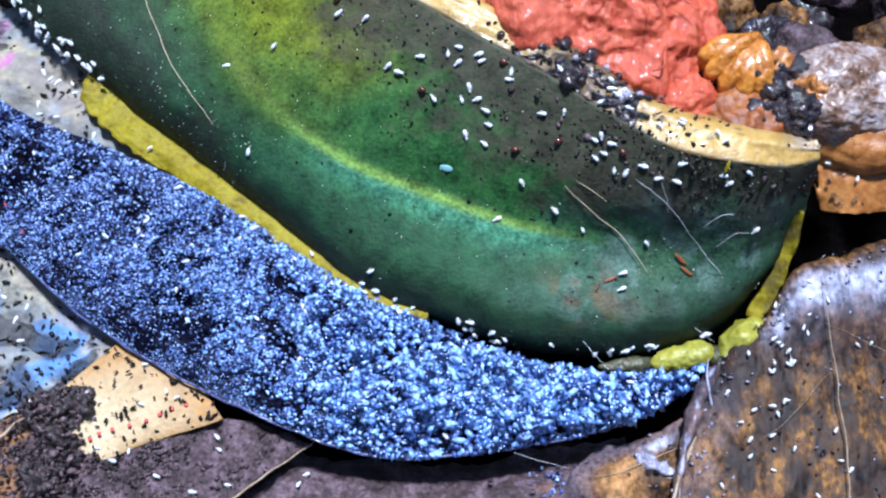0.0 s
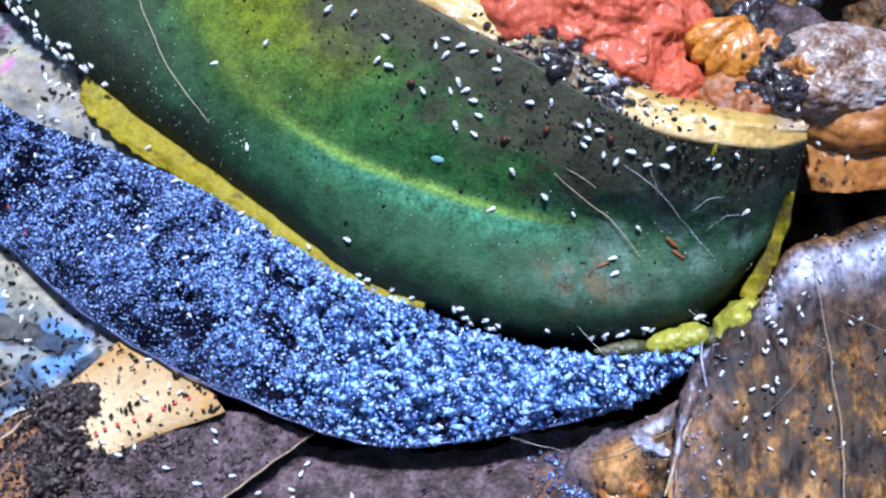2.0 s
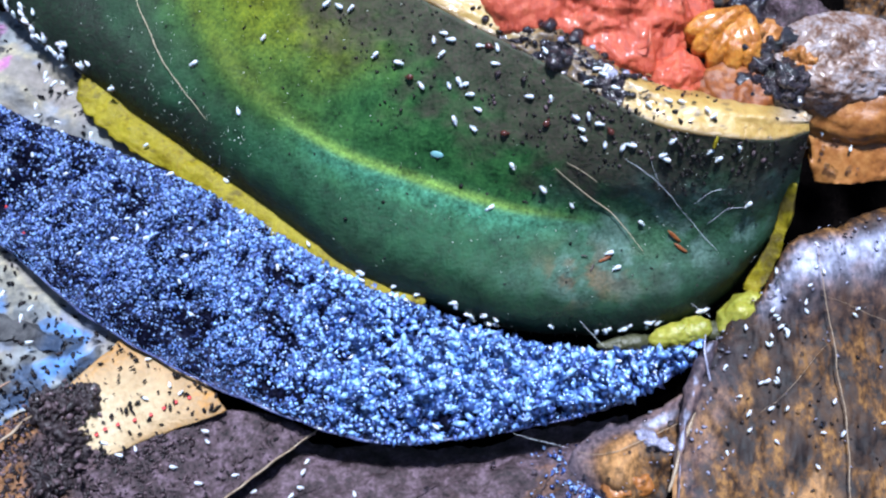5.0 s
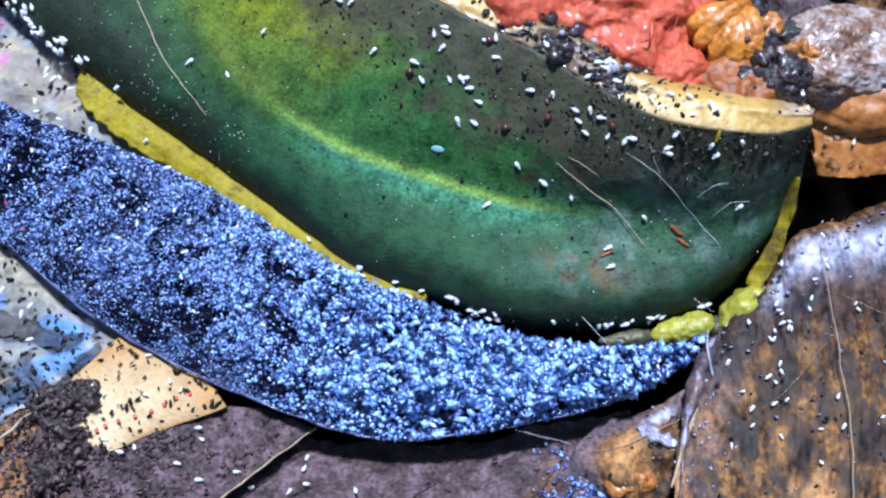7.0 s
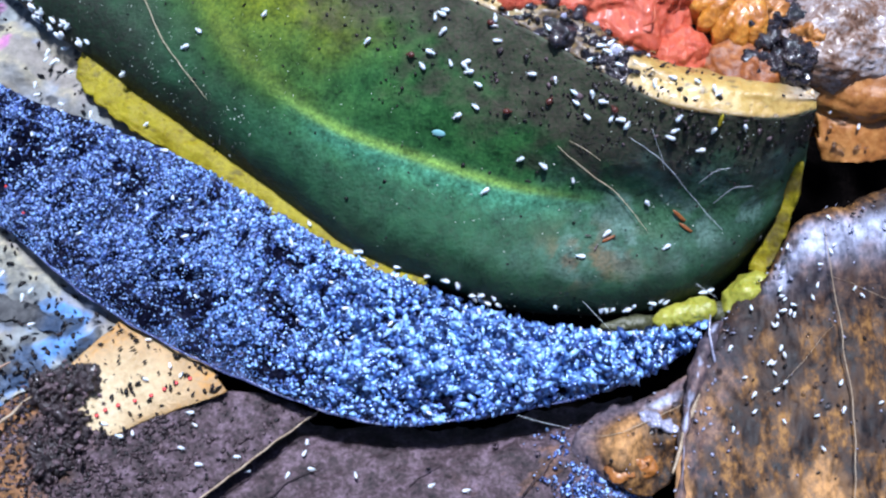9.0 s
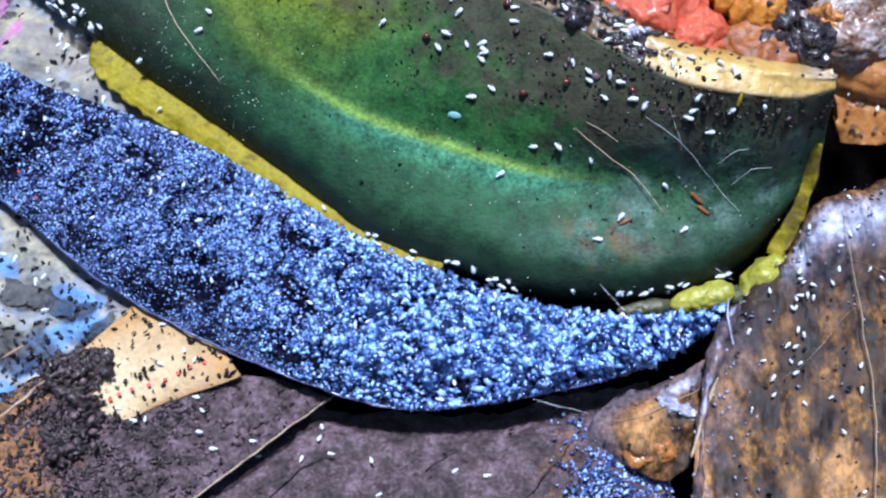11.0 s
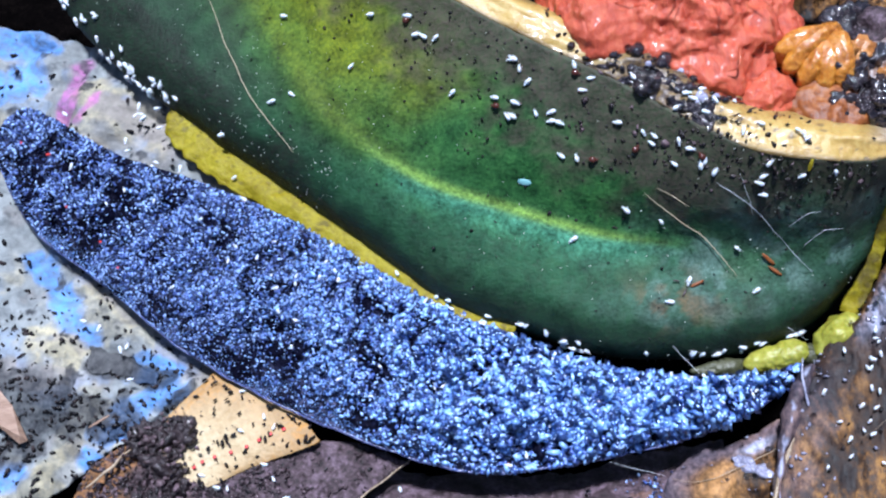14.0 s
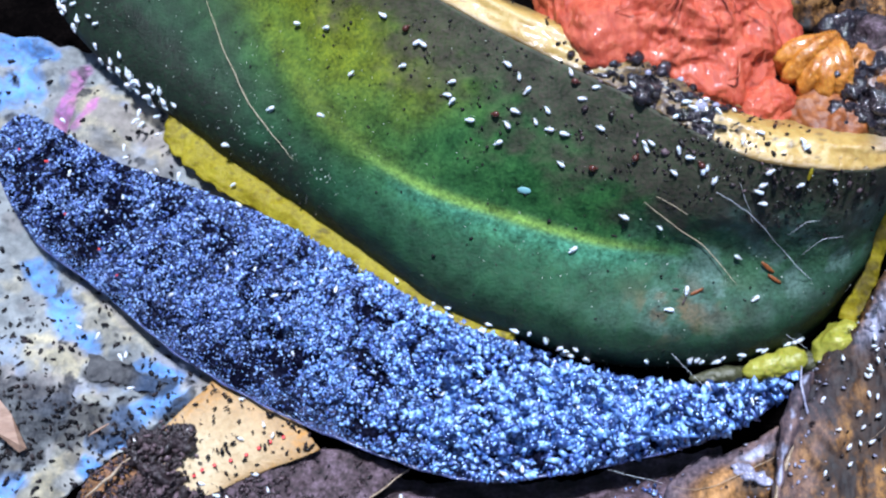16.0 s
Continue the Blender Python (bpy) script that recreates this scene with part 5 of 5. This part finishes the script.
def motions():
    """Springtails crawl slowly over the rind; the others wander a little where they sit."""
    crawl(springtails[0], RIND, 1, [(0, 0.285, 0.456, 111), (3.5, 0.282, 0.487, 135), (4, 0.268, 0.523, 140), (6.5, 0.243, 0.567, 151), (7, 0.225, 0.592, 164), (7.5, 0.216, 0.597, 179), (8, 0.205, 0.589, 193), (8.5, 0.194, 0.575, 199), (12, 0.188, 0.569, 198), (12.5, 0.189, 0.569, 248), (13, 0.192, 0.569, 298), (13.5, 0.196, 0.570, 348), (14, 0.201, 0.575, 378), (14.5, 0.207, 0.583, 383), (15, 0.214, 0.594, 382), (15.5, 0.220, 0.605, 385), (16, 0.225, 0.613, 386)])
    crawl(springtails[1], RIND, 1.1, [(0, 0.540, 0.613, -136), (3.5, 0.545, 0.606, -136), (7, 0.542, 0.589, -131), (11.5, 0.540, 0.581, -131), (15, 0.544, 0.581, -131), (16, 0.545, 0.575, -131)])
    crawl(springtails[2], RIND, 0.95, [(0, 0.443, 0.825, -179), (3.5, 0.445, 0.825, -179), (7, 0.443, 0.830, -179), (11.5, 0.414, 0.833, -203), (12, 0.392, 0.848, -203), (12.5, 0.379, 0.872, -198), (13.5, 0.364, 0.861, -164), (14, 0.345, 0.847, -162), (14.5, 0.326, 0.838, -163), (15, 0.314, 0.830, -164), (15.5, 0.307, 0.822, -164), (16, 0.297, 0.819, -163)])
    crawl(springtails[3], RIND, 1.05, [(0, 0.323, 0.894, -154), (1, 0.312, 0.881, -180), (2, 0.293, 0.892, -184), (2.5, 0.282, 0.894, -184), (3, 0.271, 0.889, -178), (3.5, 0.256, 0.887, -176), (4, 0.237, 0.887, -178), (16, 0.237, 0.887, -178)])
    crawl(springtails[4], RIND, 1, [(0, 0.305, 0.838, -108), (6.5, 0.305, 0.838, -108), (8, 0.305, 0.814, -108), (9, 0.305, 0.812, -108), (16, 0.305, 0.812, -108)])
    crawl(springtails[5], RIND, 1.1, [(0, 0.318, 0.838, 15), (1.5, 0.318, 0.838, 15), (3.5, 0.324, 0.844, 16), (6.5, 0.342, 0.853, 11), (7.5, 0.354, 0.855, -10), (8.5, 0.364, 0.852, -0), (9, 0.367, 0.856, -0), (16, 0.367, 0.856, -0)])
    crawl(springtails[6], RIND, 0.95, [(0, 0.347, 0.956, -163), (13, 0.347, 0.956, -163), (14, 0.329, 0.941, -148), (14.5, 0.318, 0.923, -145), (15, 0.307, 0.894, -141), (15.5, 0.295, 0.864, -138), (16, 0.290, 0.850, -139)])
    crawl(springtails[7], RIND, 1.05, [(0, 0.360, 0.925, 250), (2.5, 0.360, 0.925, 250), (3.5, 0.362, 0.912, 250), (16, 0.362, 0.912, 250)])
    crawl(springtails[8], RIND, 1, [(0, 0.453, 0.325, 56), (0.5, 0.455, 0.350, 106), (1, 0.457, 0.369, 154), (1.5, 0.446, 0.377, 173), (2, 0.420, 0.375, 184), (2.5, 0.392, 0.366, 190), (3, 0.372, 0.345, 195), (3.5, 0.357, 0.302, 194), (4, 0.324, 0.231, 192), (6.5, 0.278, 0.167, 190), (7, 0.258, 0.144, 189), (11.5, 0.256, 0.128, 190), (13, 0.261, 0.138, 190), (15, 0.254, 0.147, 190), (16, 0.255, 0.144, 190)])
    crawl(springtails[9], RIND, 1.1, [(0, 0.205, 0.600, -126), (2.5, 0.201, 0.583, -123), (4, 0.198, 0.559, -111), (7, 0.200, 0.537, -101), (8.5, 0.200, 0.525, -115), (16, 0.200, 0.525, -115)])
    crawl(springtails[10], RIND, 0.95, [(0, 0.677, 0.887, 30), (3.5, 0.687, 0.884, 30), (4, 0.693, 0.894, 35), (6.5, 0.699, 0.909, 37), (9, 0.705, 0.919, 41), (16, 0.705, 0.919, 41)])
    crawl(springtails[11], RIND, 1.05, [(0, 0.627, 0.869, 82), (1, 0.634, 0.858, 82), (3, 0.632, 0.877, 79), (4, 0.632, 0.894, 79), (16, 0.632, 0.894, 79)])
    crawl(springtails[12], RIND, 1, [(0, 0.370, 0.825, 150), (6.5, 0.370, 0.825, 150), (9, 0.372, 0.819, 150), (16, 0.372, 0.819, 150)])
    crawl(springtails[13], RIND, 1.1, [(0, 0.430, 0.781, -52), (6.5, 0.430, 0.781, -52), (7, 0.438, 0.769, -55), (7.5, 0.445, 0.753, -62), (9, 0.446, 0.744, -129), (11.5, 0.442, 0.744, -179), (12, 0.434, 0.745, -225), (12.5, 0.426, 0.755, -229), (13, 0.417, 0.780, -224), (13.5, 0.397, 0.811, -214), (14, 0.376, 0.825, -191), (14.5, 0.364, 0.817, -172), (15, 0.352, 0.803, -161), (15.5, 0.335, 0.794, -158), (16, 0.335, 0.794, -158)])
    crawl(springtails[14], RIND, 0.95, [(0, 0.525, 0.731, -43), (6.5, 0.525, 0.731, -43), (7, 0.534, 0.722, -43), (8, 0.541, 0.711, -74), (9, 0.546, 0.698, -134), (11.5, 0.546, 0.678, -170), (12, 0.534, 0.678, -202), (12.5, 0.516, 0.700, -226), (13, 0.504, 0.725, -236), (13.5, 0.491, 0.755, -236), (14, 0.472, 0.788, -232), (14.5, 0.453, 0.816, -226), (15, 0.437, 0.842, -220), (15.5, 0.418, 0.869, -219), (16, 0.398, 0.887, -214)])
    crawl(springtails[15], RIND, 1.05, [(0, 0.733, 0.500, -151), (6.5, 0.733, 0.500, -151), (7, 0.726, 0.488, -156), (7.5, 0.716, 0.475, -160), (8, 0.706, 0.467, -166), (9, 0.693, 0.469, -180), (16, 0.693, 0.469, -180)])
    crawl(springtails[16], RIND, 1, [(0, 0.890, 0.725, -137), (6.5, 0.890, 0.725, -137), (7, 0.874, 0.697, -136), (7.5, 0.856, 0.648, -139), (8, 0.837, 0.594, -141), (8.5, 0.816, 0.548, -142), (9, 0.790, 0.506, -147), (16, 0.790, 0.506, -147)])
    crawl(springtails[17], RIND, 1.1, [(0, 0.642, 0.912, -171), (6.5, 0.642, 0.912, -171), (7.5, 0.632, 0.912, -171), (9, 0.616, 0.906, -163), (11.5, 0.604, 0.900, -155), (12.5, 0.598, 0.889, -150), (13.5, 0.603, 0.891, -200), (14, 0.604, 0.900, -250), (15, 0.603, 0.912, -250), (16, 0.603, 0.912, -250)])
    crawl(springtails[18], RIND, 0.95, [(0, 0.790, 0.919, -127), (6.5, 0.790, 0.919, -127), (7, 0.784, 0.905, -129), (7.5, 0.779, 0.889, -129), (8.5, 0.774, 0.872, -152), (9, 0.764, 0.861, -159), (11.5, 0.748, 0.847, -167), (12, 0.738, 0.842, -171), (12.5, 0.725, 0.850, -180), (16, 0.725, 0.850, -180)])
    crawl(springtails[19], RIND, 1.05, [(0, 0.130, 0.631, 43), (13.5, 0.130, 0.631, 43), (14, 0.136, 0.659, 41), (14.5, 0.141, 0.684, 41), (15, 0.142, 0.694, 38), (16, 0.142, 0.694, 38)])
    crawl(springtails[20], RIND, 1, [(0, 0.180, 0.850, -139), (14.5, 0.180, 0.850, -139), (15, 0.171, 0.802, -136), (15.5, 0.160, 0.756, -133), (16, 0.160, 0.756, -133)])
    crawl(springtails[21], RIND, 1.1, [(0, 0.207, 0.906, -153), (14, 0.207, 0.906, -153), (15, 0.199, 0.894, -165), (16, 0.182, 0.887, -172)])
    crawl(springtails[22], RIND, 0.95, [(0, 0.247, 0.900, -104), (14, 0.247, 0.900, -104), (14.5, 0.251, 0.877, -118), (15, 0.249, 0.852, -120), (15.5, 0.243, 0.828, -127), (16, 0.240, 0.819, -137)])
    crawl(springtails[23], RIND, 1.05, [(0, 0.410, 0.869, -135), (14, 0.410, 0.869, -135), (14.5, 0.394, 0.828, -137), (15, 0.386, 0.792, -137), (15.5, 0.378, 0.775, -135), (16, 0.378, 0.775, -135)])
    crawl(springtails[24], RIND, 1, [(0, 0.480, 0.912, -158), (14, 0.480, 0.912, -158), (15, 0.474, 0.903, -164), (16, 0.463, 0.900, -180)])

    rng = random.Random(33)
    for ob, (on, u, v, heading, size) in zip(springtails[KNOWN_WAYS:], CROWD):
        rows, pace = [], rng.choice((0.0, 0.0, 0.4, 0.9, 1.6))
        rows_of = SURFACES[on]
        length = np.linalg.norm(np.array(rows_of[0][0]) - np.array(rows_of[0][-1]))
        height = np.linalg.norm(np.array(rows_of[0][0]) - np.array(rows_of[-1][0])) + 6
        for t in (0, 4, 8, 12, 16):
            rows.append((t, u, v, heading))
            u = min(max(u + pace * math.cos(radians(heading)) / length, 0.01), 0.99)
            v = min(max(v + 0.5 * pace * math.sin(radians(heading)) / height, 0.01), 0.99)
            heading += rng.uniform(-30, 30) if pace else 0
        crawl(ob, rows_of, size, rows, LIFTS[on])


motions()
